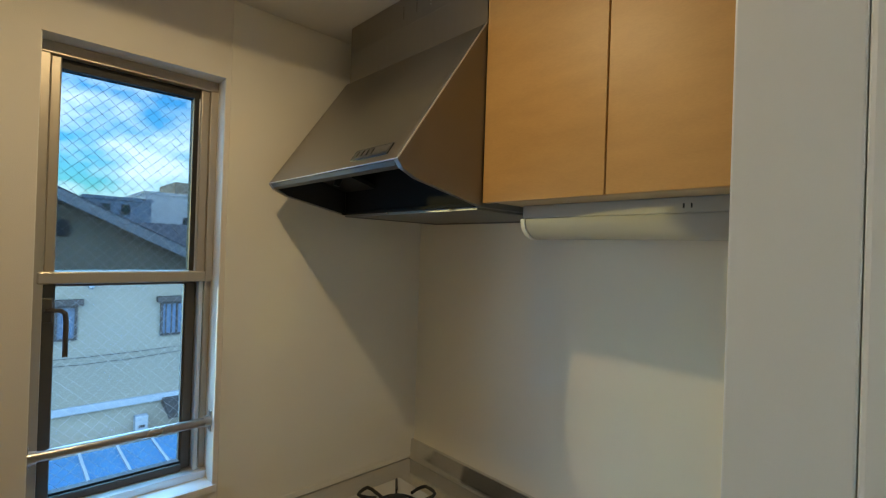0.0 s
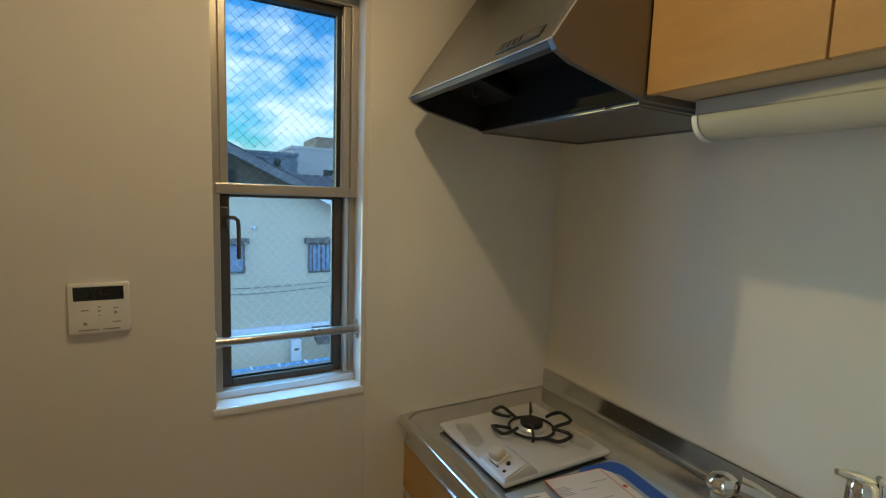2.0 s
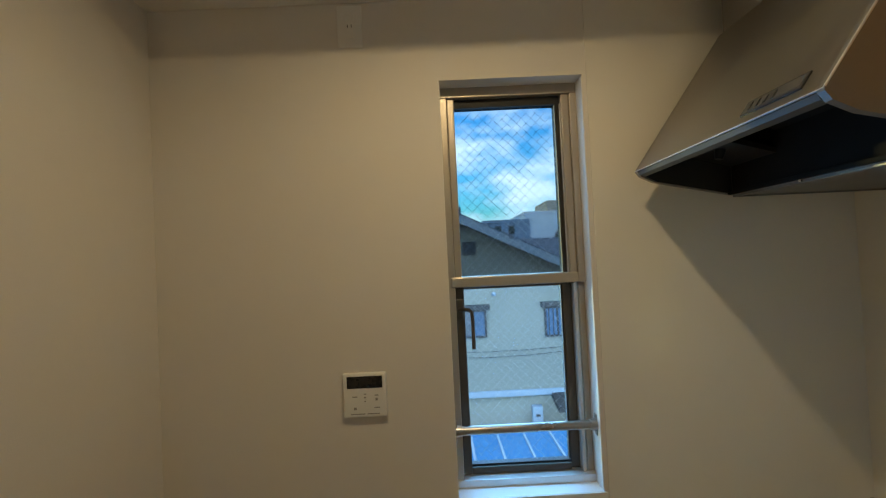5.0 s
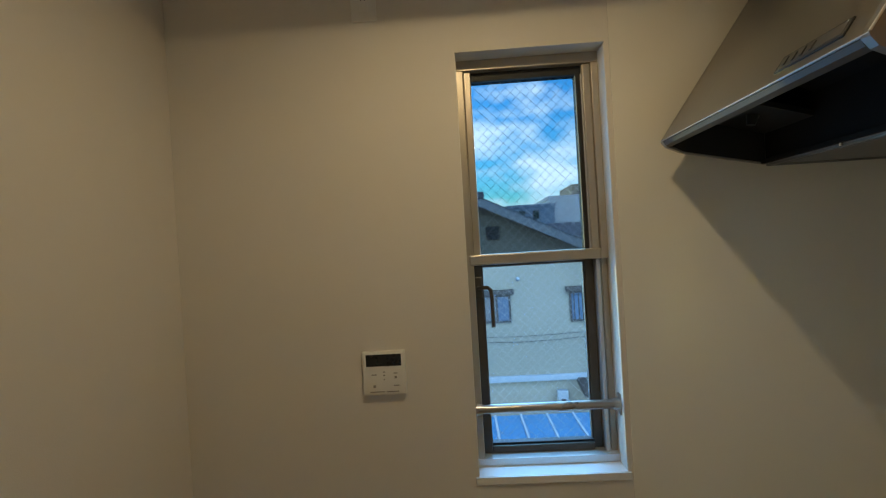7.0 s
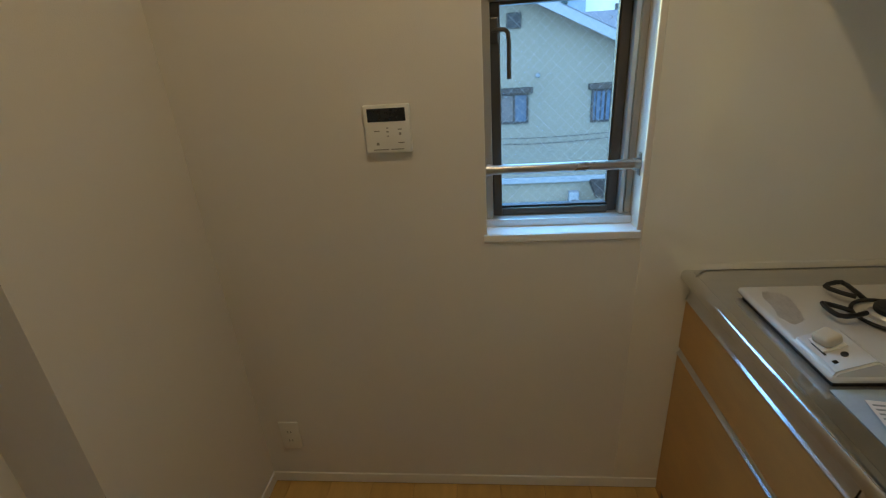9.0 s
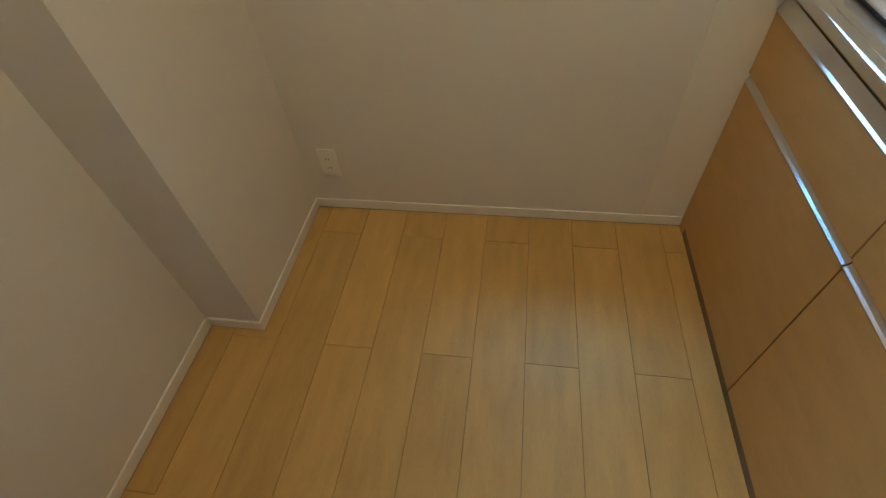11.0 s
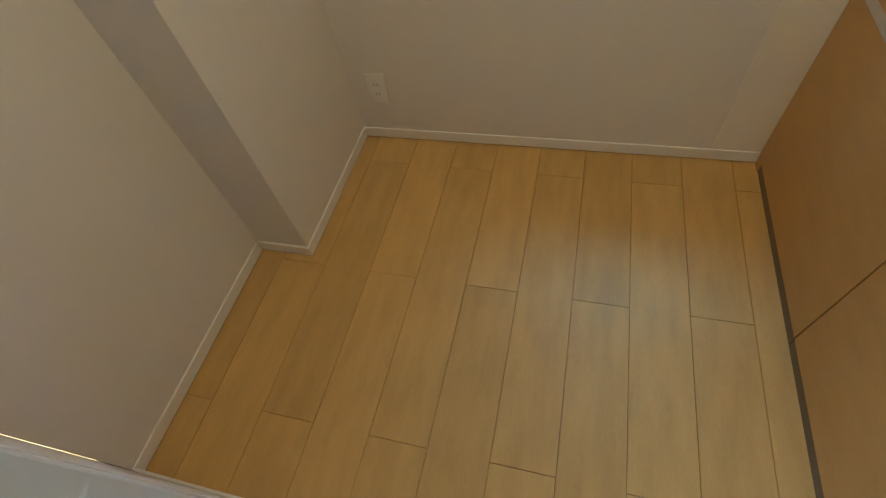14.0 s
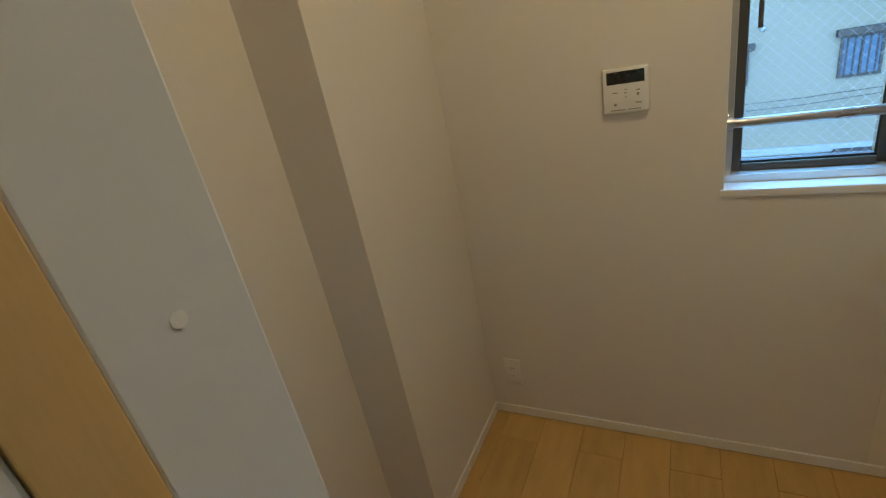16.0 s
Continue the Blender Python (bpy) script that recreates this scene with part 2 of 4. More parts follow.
def rod(bm, a, b, r0, r1=None, n=16):
    a, b = Vector(a), Vector(b)
    r1 = r0 if r1 is None else r1
    m = Matrix.Translation((a + b) / 2) @ (b - a).to_track_quat("Z", "Y").to_matrix().to_4x4()
    bmesh.ops.create_cone(bm, cap_ends=True, segments=n, radius1=r0, radius2=r1, depth=(b - a).length, matrix=m)
    return bm


def tube(bm, pts, r, n=10, closed=False):
    """A round bar along a line of points; r may be a list."""
    pts = [Vector(p) for p in pts]
    k = len(pts)
    rings, side = [], None
    for i, p in enumerate(pts):
        before = pts[i - 1] if (i or closed) else p
        after = pts[(i + 1) % k] if (i < k - 1 or closed) else p
        d = (after - before).normalized()
        if side is None:
            side = d.orthogonal().normalized()
        side = (side - d * side.dot(d)).normalized()
        up = d.cross(side)
        ri = r[i] if isinstance(r, (list, tuple)) else r
        rings.append([bm.verts.new(p + ri * (math.cos(2 * math.pi * j / n) * side + math.sin(2 * math.pi * j / n) * up)) for j in range(n)])
    for i in range(k if closed else k - 1):
        u, v = rings[i], rings[(i + 1) % k]
        for j in range(n):
            bm.faces.new((u[j], u[(j + 1) % n], v[(j + 1) % n], v[j]))
    if not closed:
        bm.faces.new(rings[0][::-1])
        bm.faces.new(rings[-1])
    bmesh.ops.recalc_face_normals(bm, faces=bm.faces)
    return bm


def lathe(bm, profile, centre=(0, 0, 0), n=28):
    """Radius and height pairs, turned round a vertical axis."""
    cx, cy, cz = centre
    rings = [[bm.verts.new((cx + r * math.cos(2 * math.pi * j / n), cy + r * math.sin(2 * math.pi * j / n), cz + z)) for j in range(n)] for r, z in profile]
    for u, v in zip(rings, rings[1:]):
        for j in range(n):
            bm.faces.new((u[j], u[(j + 1) % n], v[(j + 1) % n], v[j]))
    if profile[0][0] > 1e-6:
        bm.faces.new(rings[0][::-1])
    if profile[-1][0] > 1e-6:
        bm.faces.new(rings[-1])
    bmesh.ops.remove_doubles(bm, verts=bm.verts, dist=1e-6)
    bmesh.ops.recalc_face_normals(bm, faces=bm.faces)
    return bm


def mesh_of(name, bm, material, smooth=False):
    me = bpy.data.meshes.new(name)
    bm.to_mesh(me)
    bm.free()
    me.materials.append(material)
    if smooth:
        me.shade_smooth()
        me.set_sharp_from_angle(angle=radians(35))
    return me


def part(name, bm, material, parent, label="", smooth=False):
    ob = new(name, mesh_of(name, bm, material, smooth))
    ob.parent = parent
    if label:
        tagged(ob, label)
    return ob


def solid(name, bm, material, label, category="", kind="", group="", smooth=False):
    return tagged(new(name, mesh_of(name, bm, material, smooth)), label, category, group, kind)


def thing(name, label, category, at=(0, 0, 0), group="", kind=""):
    ob = new(name)
    ob.empty_display_size = 0.05
    ob.location = at
    return tagged(ob, label, category, group, kind)


# ---- structure ----
WIN_X0, WIN_X1, WIN_Z0, WIN_Z1 = -1.167, -0.757, 0.973, 2.152
WEST, NOOK, JOG = -2.172, -1.985, -0.58
DOOR_X0, DOOR_X1, DOOR_Y0, DOOR_Y1 = -1.480, -0.78, -1.30, -1.42
CEIL, SOFFIT, SOFFIT_Y = 2.45, 2.385, -0.50
BACK = -4.2

bm = boxes(((-2.35, 0, -0.1), (WIN_X0, 0.16, 2.6)), ((WIN_X1, 0, -0.1), (0.15, 0.16, 2.6)),
           ((WIN_X0, 0, -0.1), (WIN_X1, 0.16, WIN_Z0 - 0.022)), ((WIN_X0, 0, WIN_Z1), (WIN_X1, 0.16, 2.6)))
solid("wall_north", bm, M_WALL, "off-white papered wall round the tall narrow window", "wall", "structure")
solid("wall_east", boxes(((0.004, -1.31, -0.1), (0.15, 0, 2.6))), M_WALL, "off-white papered wall behind the kitchen unit", "wall", "structure")
bm = bmesh.new()
prism(bm, [(WEST - 0.15, 0), (NOOK, 0), (NOOK, JOG), (WEST, JOG), (WEST, DOOR_Y0), (WEST - 0.15, DOOR_Y0)], "z", -0.1, 2.6)
solid("wall_west", bm, M_WALL, "off-white papered wall with a shallow boxed-out corner", "wall", "structure")
bm = boxes(((WEST - 0.15, DOOR_Y1, -0.1), (DOOR_X0 - 0.02, DOOR_Y0 - 0.002, 2.6)), ((DOOR_X1 + 0.02, DOOR_Y1, -0.1), (0.15, DOOR_Y0 - 0.012, 2.6)),
           ((DOOR_X0 - 0.02, DOOR_Y1, 2.3), (DOOR_X1 + 0.02, DOOR_Y0 - 0.002, 2.6)))
solid("wall_south", bm, M_WALL, "off-white papered partition beside the kitchen doorway", "wall", "structure")
solid("ceiling", boxes(((-2.4, -1.42, CEIL), (0.15, 0.0, 2.6))), M_CEIL, "off-white papered kitchen ceiling", "ceiling", "structure")
solid("ceiling_soffit", boxes(((-2.2, SOFFIT_Y, SOFFIT), (0.0, -0.001, CEIL - 0.001))), M_CEIL, "lowered papered ceiling strip over the window wall", "ceiling", "structure")
solid("bulkhead", boxes(((-0.402, -1.31, 2.2985), (0.003, -0.725, CEIL - 0.002)), ((-0.385, -0.725, 2.39), (0.003, SOFFIT_Y - 0.001, CEIL - 0.002))), M_WALL, "papered boxing above the wall cabinet", "wall", "structure")

# the dim room behind the doorway, with an open window side
bm = boxes(((-3.2, BACK - 0.1, -0.1), (1.2, BACK, 2.6)), ((1.2, BACK, -0.1), (1.3, DOOR_Y1, 2.6)),
           ((-3.3, BACK, -0.1), (-3.2, DOOR_Y1, 0.8)), ((-3.3, BACK, 2.0), (-3.2, DOOR_Y1, 2.6)),
           ((-3.3, BACK, 0.8), (-3.2, -3.0, 2.0)), ((-3.3, -1.95, 0.8), (-3.2, DOOR_Y1, 2.0)),
           ((-3.2, DOOR_Y1, -0.1), (WEST - 0.15, DOOR_Y1 + 0.1, 2.6)), ((0.15, DOOR_Y1, -0.1), (1.2, DOOR_Y1 + 0.1, 2.6)))
solid("wall_back_room", bm, M_WALL, "plain off-white walls of the adjoining room", "wall", "structure")
solid("ceiling_back_room", boxes(((-3.3, BACK, 2.5), (1.3, DOOR_Y1, 2.6))), M_CEIL, "plain off-white ceiling of the adjoining room", "ceiling", "structure")

# kitchen wall panels, laid on the walls
solid("wall_panel_east", boxes(((0.0, -1.311, 0.0), (0.0035, -0.0035, 2.295))), M_PANEL, "glossy ivory kitchen wall panel behind the worktop", "wall panel", "structure")
solid("wall_panel_north", boxes(((WIN_X1 + 0.012, -0.003, 0.0), (0.003, -0.0001, SOFFIT - 0.001))), M_PANEL2, "glossy ivory kitchen wall panel beside the window", "wall panel", "structure")

# skirting
def skirting(name, lo, hi):
    x0, y0, x1, y1 = lo[0], lo[1], hi[0], hi[1]
    # dark strip under the board paints the shade of the gap at the floor
    solid("trim", boxes(((x0, y0 + 0.003 * (y1 - y0 < 0.02), 0.0), (x1 - 0.003 * (x1 - x0 < 0.02), y1, 0.0034))), M_SUB, "dark strip standing in for the shadow gap between skirting and floor", "trim", "structure")
    lo = (x0, y0, 0.0035)
    solid(name, boxes((lo, hi, 0.002)), M_TRIM, "low white painted skirting board on the floor", "baseboard", "structure")

skirting("baseboard", (NOOK, -0.008, 0.0), (-0.585, -0.0005, 0.045))
skirting("baseboard", (NOOK, JOG, 0.0), (NOOK + 0.008, -0.0085, 0.045))
skirting("baseboard", (WEST + 0.008, JOG - 0.008, 0.0), (NOOK + 0.008, JOG, 0.045))
skirting("baseboard", (WEST, DOOR_Y0, 0.0), (WEST + 0.008, JOG - 0.0085, 0.045))
skirting("baseboard", (WEST + 0.0085, DOOR_Y0 - 0.0015, 0.0), (DOOR_X0 - 0.025, DOOR_Y0 + 0.0065, 0.045))

# doorway: white jamb boards, and the edge of a sliding door in its pocket
jamb_l = thing("door_frame_left", "white painted door jamb with a sliding door pocket", "door frame", (DOOR_X0, DOOR_Y0, 0), kind="structure")
M0 = Matrix.Translation((-DOOR_X0, -DOOR_Y0, 0))
def shifted(bm, m):
    bmesh.ops.transform(bm, matrix=m, verts=bm.verts)
    return bm
part("jamb_board", shifted(boxes(((DOOR_X0 - 0.02, -1.381, 0), (DOOR_X0, DOOR_Y0 - 0.003, 2.3), 0.002)), M0), M_JAMB, jamb_l)
part("rear_board", shifted(boxes(((DOOR_X0 - 0.02, -1.452, 0), (DOOR_X0 + 0.0, -1.4185, 2.3), 0.002)), M0), M_JAMB, jamb_l)
part("screw_cap", shifted(rod(bmesh.new(), (DOOR_X0 - 0.002, -1.344, 1.381), (DOOR_X0 + 0.0006, -1.344, 1.381), 0.0045), M0), M_TRIM, jamb_l)
solid("sliding_door", boxes(((-2.12, -1.418, 0.01), (DOOR_X0 + 0.002, -1.3815, 2.29), 0.001)), M_DOORWOOD, "maple-coloured sliding door pushed back into its wall pocket", "door", "structure")
jamb_r = thing("door_frame_right", "white painted door jamb with a closing groove", "door frame", (DOOR_X1, DOOR_Y0, 0), kind="structure")
M1 = Matrix.Translation((-DOOR_X1, -DOOR_Y0, 0))
part("jamb_board", shifted(boxes(((DOOR_X1, -1.394, 0), (DOOR_X1 + 0.02, DOOR_Y0 - 0.01, 2.3), 0.002)), M1), M_JAMB, jamb_r)
part("rear_board", shifted(boxes(((DOOR_X1 - 0.003, -1.425, 0), (DOOR_X1 + 0.02, -1.3948, 2.3), 0.004)), M1), M_JAMB, jamb_r)
part("screw_cap", shifted(rod(bmesh.new(), (DOOR_X1 + 0.001, -1.357, 1.977), (DOOR_X1 - 0.0006, -1.357, 1.977), 0.0035), M1), M_TRIM, jamb_r)
part("head_board", shifted(boxes(((DOOR_X0, DOOR_Y1, 2.28), (DOOR_X1, DOOR_Y0 - 0.003, 2.3), 0.002)), M1), M_JAMB, jamb_r)


# ---- ceiling lamp ----
lamp = thing("ceiling_light", "small round warm ceiling light on the kitchen ceiling", "ceiling light", (-1.10, -0.705, CEIL))
part("base", lathe(bmesh.new(), [(0.0, -0.001), (0.090, -0.001), (0.090, -0.012), (0.086, -0.014), (0.040, -0.014), (0.030, -0.003), (0.0, -0.003)]), M_WHITEPL, lamp, smooth=True)
part("diffuser", lathe(bmesh.new(), [(0.024, -0.0035), (0.0235, -0.008), (0.020, -0.0105), (0.006, -0.012)]), M_BULB, lamp, "glowing warm white lamp cover", smooth=True)


# ---- window ----
def window():
    win = thing("window_1", "tall narrow aluminium window with wired glass, closed", "window", (WIN_X0, 0.07, WIN_Z0), kind="structure")
    m = Matrix.Translation((-WIN_X0, -0.07, -WIN_Z0))
    x0, x1, z0, z1 = WIN_X0, WIN_X1, WIN_Z0, WIN_Z1
    y0, y1 = 0.062, 0.15
    mid0, mid1 = 1.557, 1.588
    # fixed outer frame
    part("head", shifted(boxes(((x0, y0, z1 - 0.03), (x1, y1, z1), 0.002)), m), M_ALU, win)
    part("bottom_rail", shifted(boxes(((x0, y0 - 0.004, z0), (x1, y1, z0 + 0.022), 0.002)), m), M_ALUBRIGHT, win)
    part("left_stile", shifted(boxes(((x0, y0, z0 + 0.022), (x0 + 0.022, y1, z1 - 0.03), 0.002), ((x0 + 0.022, y0 + 0.010, mid0), (x0 + 0.044, y1, z1 - 0.03), 0.003)), m), M_ALU, win)
    part("right_stile", shifted(boxes(((x1 - 0.022, y0, mid0), (x1, y1, z1 - 0.03), 0.002), ((x1 - 0.018, y0 + 0.020, z0 + 0.022), (x1, y1, mid0), 0.002), ((x1 - 0.045, y0 + 0.008, mid0), (x1 - 0.022, y1, z1 - 0.03), 0.003)), m), M_ALU, win)
    part("transom", shifted(boxes(((x0 + 0.010, y0 - 0.004, mid0), (x1 - 0.022, y1, mid1), 0.004)), m), M_ALU, win)
    # upper fixed pane
    gx0, gx1, gz0, gz1 = x0 + 0.047, x1 - 0.061, mid1 - 0.002, z1 - 0.055
    part("upper_gasket", shifted(boxes(((x0 + 0.044, 0.085, gz1), (x1 - 0.045, 0.12, z1 - 0.03)), ((gx1, 0.085, mid1), (x1 - 0.045, 0.12, gz1))), m), M_RUBBER, win)
    part("glazing_bead", shifted(boxes(((gx1 + 0.0125, 0.078, mid1), (gx1 + 0.0158, 0.0848, gz1), 0.001)), m), M_ALUBRIGHT, win)
    up = part("upper_pane", shifted(boxes(((gx0 - 0.002, 0.096, gz0), (gx1 + 0.002, 0.102, gz1 + 0.002))), m), M_GLASS_UP, win, "slightly tinted fixed wired glass pane")
    # lower casement with its own dark frame
    sx0, sx1, sz0, sz1 = x0 + 0.022, x1 - 0.022, z0 + 0.022, mid0
    part("sash_frame", shifted(boxes(((sx0, 0.092, sz0), (sx0 + 0.026, 0.132, sz1), 0.003), ((sx1 - 0.040, 0.105, sz0), (sx1 - 0.012, 0.132, sz1), 0.003),
                                     ((sx0 + 0.026, 0.092, sz0), (sx1 - 0.040, 0.132, sz0 + 0.022), 0.003), ((sx0 + 0.026, 0.092, sz1 - 0.008), (sx1 - 0.040, 0.132, sz1))), m), M_ALUDARK, win)
    part("side_track", shifted(boxes(((sx1 - 0.012, 0.076, sz0), (sx1 - 0.001, 0.135, sz1), 0.002)), m), M_ALUBRIGHT, win)
    lx0, lx1, lz0, lz1 = sx0 + 0.026, sx1 - 0.040, sz0 + 0.022, sz1 - 0.008
    part("lower_gasket", shifted(boxes(((lx0, 0.1, lz0), (lx1, 0.125, lz0 + 0.006)), ((lx1 - 0.004, 0.107, lz0 + 0.006), (lx1, 0.125, lz1))), m), M_RUBBER, win)
    low = part("lower_pane", shifted(boxes(((lx0, 0.110, lz0), (lx1, 0.116, lz1))), m), M_GLASS_LOW, win, "clear wired glass casement pane")
    up.visible_shadow = low.visible_shadow = False
    # wire in the glass
    for name, xa, xb, za, zb, y in (("wire_mesh", gx0, gx1, gz0, gz1, 0.099), ("wire_mesh", lx0, lx1, lz0, lz1, 0.113)):
        bm = bmesh.new()
        pitch, r = 0.0295, (0.0004 if za > 1.4 else 0.00026)
        c = xa - (zb - za)
        while c < xb:
            for sign in (1, -1):
                lo_z, hi_z = za, zb
                a = c if sign > 0 else c + (zb - za)
                t0, t1 = 0.0, zb - za
                if sign > 0:
                    t0, t1 = max(t0, xa - a), min(t1, xb - a)
                else:
                    t0, t1 = max(t0, a - xb), min(t1, a - xa)
                if t1 - t0 > 0.004:
                    rod(bm, (a + sign * t0, y, za + t0), (a + sign * t1, y, za + t1), r, n=4)
            c += pitch
        tagged(part(name, shifted(bm, m), M_WIRE if za > 1.4 else M_WIRE2, win), kind="stuff")
    # lever handle on the casement
    hx, hz = sx0 + 0.010, 1.492
    bm = boxes(((hx - 0.011, 0.078, hz - 0.032), (hx + 0.011, 0.092, hz + 0.030), 0.003))
    part("handle_plate", shifted(bm, m), M_ALUDARK, win)
    bm = bmesh.new()
    tube(bm, [(hx, 0.080, hz), (hx, 0.060, hz), (hx + 0.010, 0.054, hz + 0.001), (hx + 0.026, 0.052, hz), (hx + 0.034, 0.052, hz - 0.008), (hx + 0.036, 0.052, hz - 0.03), (hx + 0.036, 0.052, hz - 0.115)], 0.0056, 8)
    part("lever", shifted(bm, m), M_ALUDARK, win, "bronze aluminium lever handle", smooth=True)
    return win

window()
sill = boxes(((WIN_X0 - 0.008, -0.007, WIN_Z0 - 0.0215), (WIN_X1 + 0.008, 0.0, WIN_Z0), 0.002), ((WIN_X0 + 0.0005, 0.0, WIN_Z0 - 0.0215), (WIN_X1 - 0.0005, 0.16, WIN_Z0)))
solid("window_sill", sill, M_SILL, "white window sill board under the narrow window", "window sill", "structure")
lining = boxes(((WIN_X0 - 0.0005, 0.002, WIN_Z0 + 0.0005), (WIN_X0 + 0.002, 0.0615, WIN_Z1 - 0.002)), ((WIN_X1 - 0.002, 0.002, WIN_Z0 + 0.0005), (WIN_X1 + 0.0005, 0.0615, WIN_Z1 - 0.002)))
solid("window_lining", lining, M_TRIM, "white reveal linings at the sides of the window", "trim", "structure")

rail = thing("window_guard_rail", "satin steel guard rail across the lower window", "guard rail", (WIN_X0, 0.034, 1.148))
part("bar", rod(bmesh.new(), (0.004, 0, 0), (WIN_X1 - WIN_X0 - 0.004, 0, 0.0), 0.0128, n=24), M_BAR, rail, smooth=True)
for k, (xa, s) in enumerate(((0.0022, 1), (WIN_X1 - WIN_X0 - 0.0022, -1))):
    br = part("bracket", rod(bmesh.new(), (xa, 0, 0), (xa + s * 0.018, 0, 0), 0.0160, n=24), M_BAR, rail, smooth=True)
    part("flange", boxes(((min(xa, xa + s * 0.003), -0.010, -0.030), (max(xa, xa + s * 0.003), 0.010, 0.030), 0.0012)), M_BAR, rail)
    for dz in (-0.023, 0.023):
        part("screw", rod(bmesh.new(), (xa + s * 0.0025, 0, dz), (xa + s * 0.0045, 0, dz), 0.003, n=10), M_CHROME, rail)


# ---- wall fittings ----
def heater_remote():
    w, h, d = 0.120, 0.121, 0.016
    t = thing("heater_remote", "white water heater control panel with dark display, wall mounted", "control panel", (-1.412, -0.0005, 1.2785))
    part("case", boxes(((-w / 2, -d, -h / 2), (w / 2, 0, h / 2), 0.004, 3)), M_WHITEPL, t, smooth=True)
    part("display", boxes(((-w / 2 + 0.011, -d - 0.0012, 0.019), (w / 2 - 0.011, -d + 0.001, 0.052), 0.001)), M_DISPLAY, t, "dark rectangular display")
    for x, z, bw, bh in ((-0.028, -0.036, 0.012, 0.012), (0.032, -0.012, 0.010, 0.011), (0.0, -0.006, 0.009, 0.006), (0.0, -0.017, 0.006, 0.005)):
        b = part("button", boxes(((x - bw / 2, -d - 0.001, z - bh / 2), (x + bw / 2, -d + 0.001, z + bh / 2), 0.001)), M_WHITEPL, t)
        part("button_mark", boxes(((x - bw * 0.3, -d - 0.0014, z - bh * 0.3), (x + bw * 0.3, -d - 0.0009, z + bh * 0.3))), M_INK, b)
    for x, z, bw in ((-0.028, -0.004, 0.014), (0.032, -0.001, 0.010), (0.033, -0.035, 0.016), (-0.021, -0.0515, 0.040), (0.022, -0.0515, 0.034), (0.0, 0.003, 0.006)):
        part("print_bar", boxes(((x - bw / 2, -d - 0.0006, z - 0.0014), (x + bw / 2, -d + 0.0005, z + 0.0014))), M_INK, t)
    return t

heater_remote()


def outlet(at, sockets, label):
    t = thing("wall_outlet", label, "outlet", at)
    w, h = 0.070, 0.120
    part("plate", boxes(((-w / 2, -0.008, -h / 2), (w / 2, 0, h / 2), 0.003, 2)), M_WHITEPL, t, smooth=True)
    part("insert", boxes(((-0.013, -0.0095, -0.036), (0.013, -0.0075, 0.036), 0.001)), M_WHITEPL, t)
    for z in sockets:
        for x in (-0.0055, 0.0055):
            part("slot", boxes(((x - 0.0011, -0.0099, z - 0.0042), (x + 0.0011, -0.0094, z + 0.0042))), M_BLACK, t)
    return t

outlet((-1.881, -0.0005, 0.228), (0.019, -0.019), "white double wall outlet low above the skirting")
outlet((-1.411, -0.0005, 2.315), (0.0, ), "white wall outlet high up near the lowered ceiling")


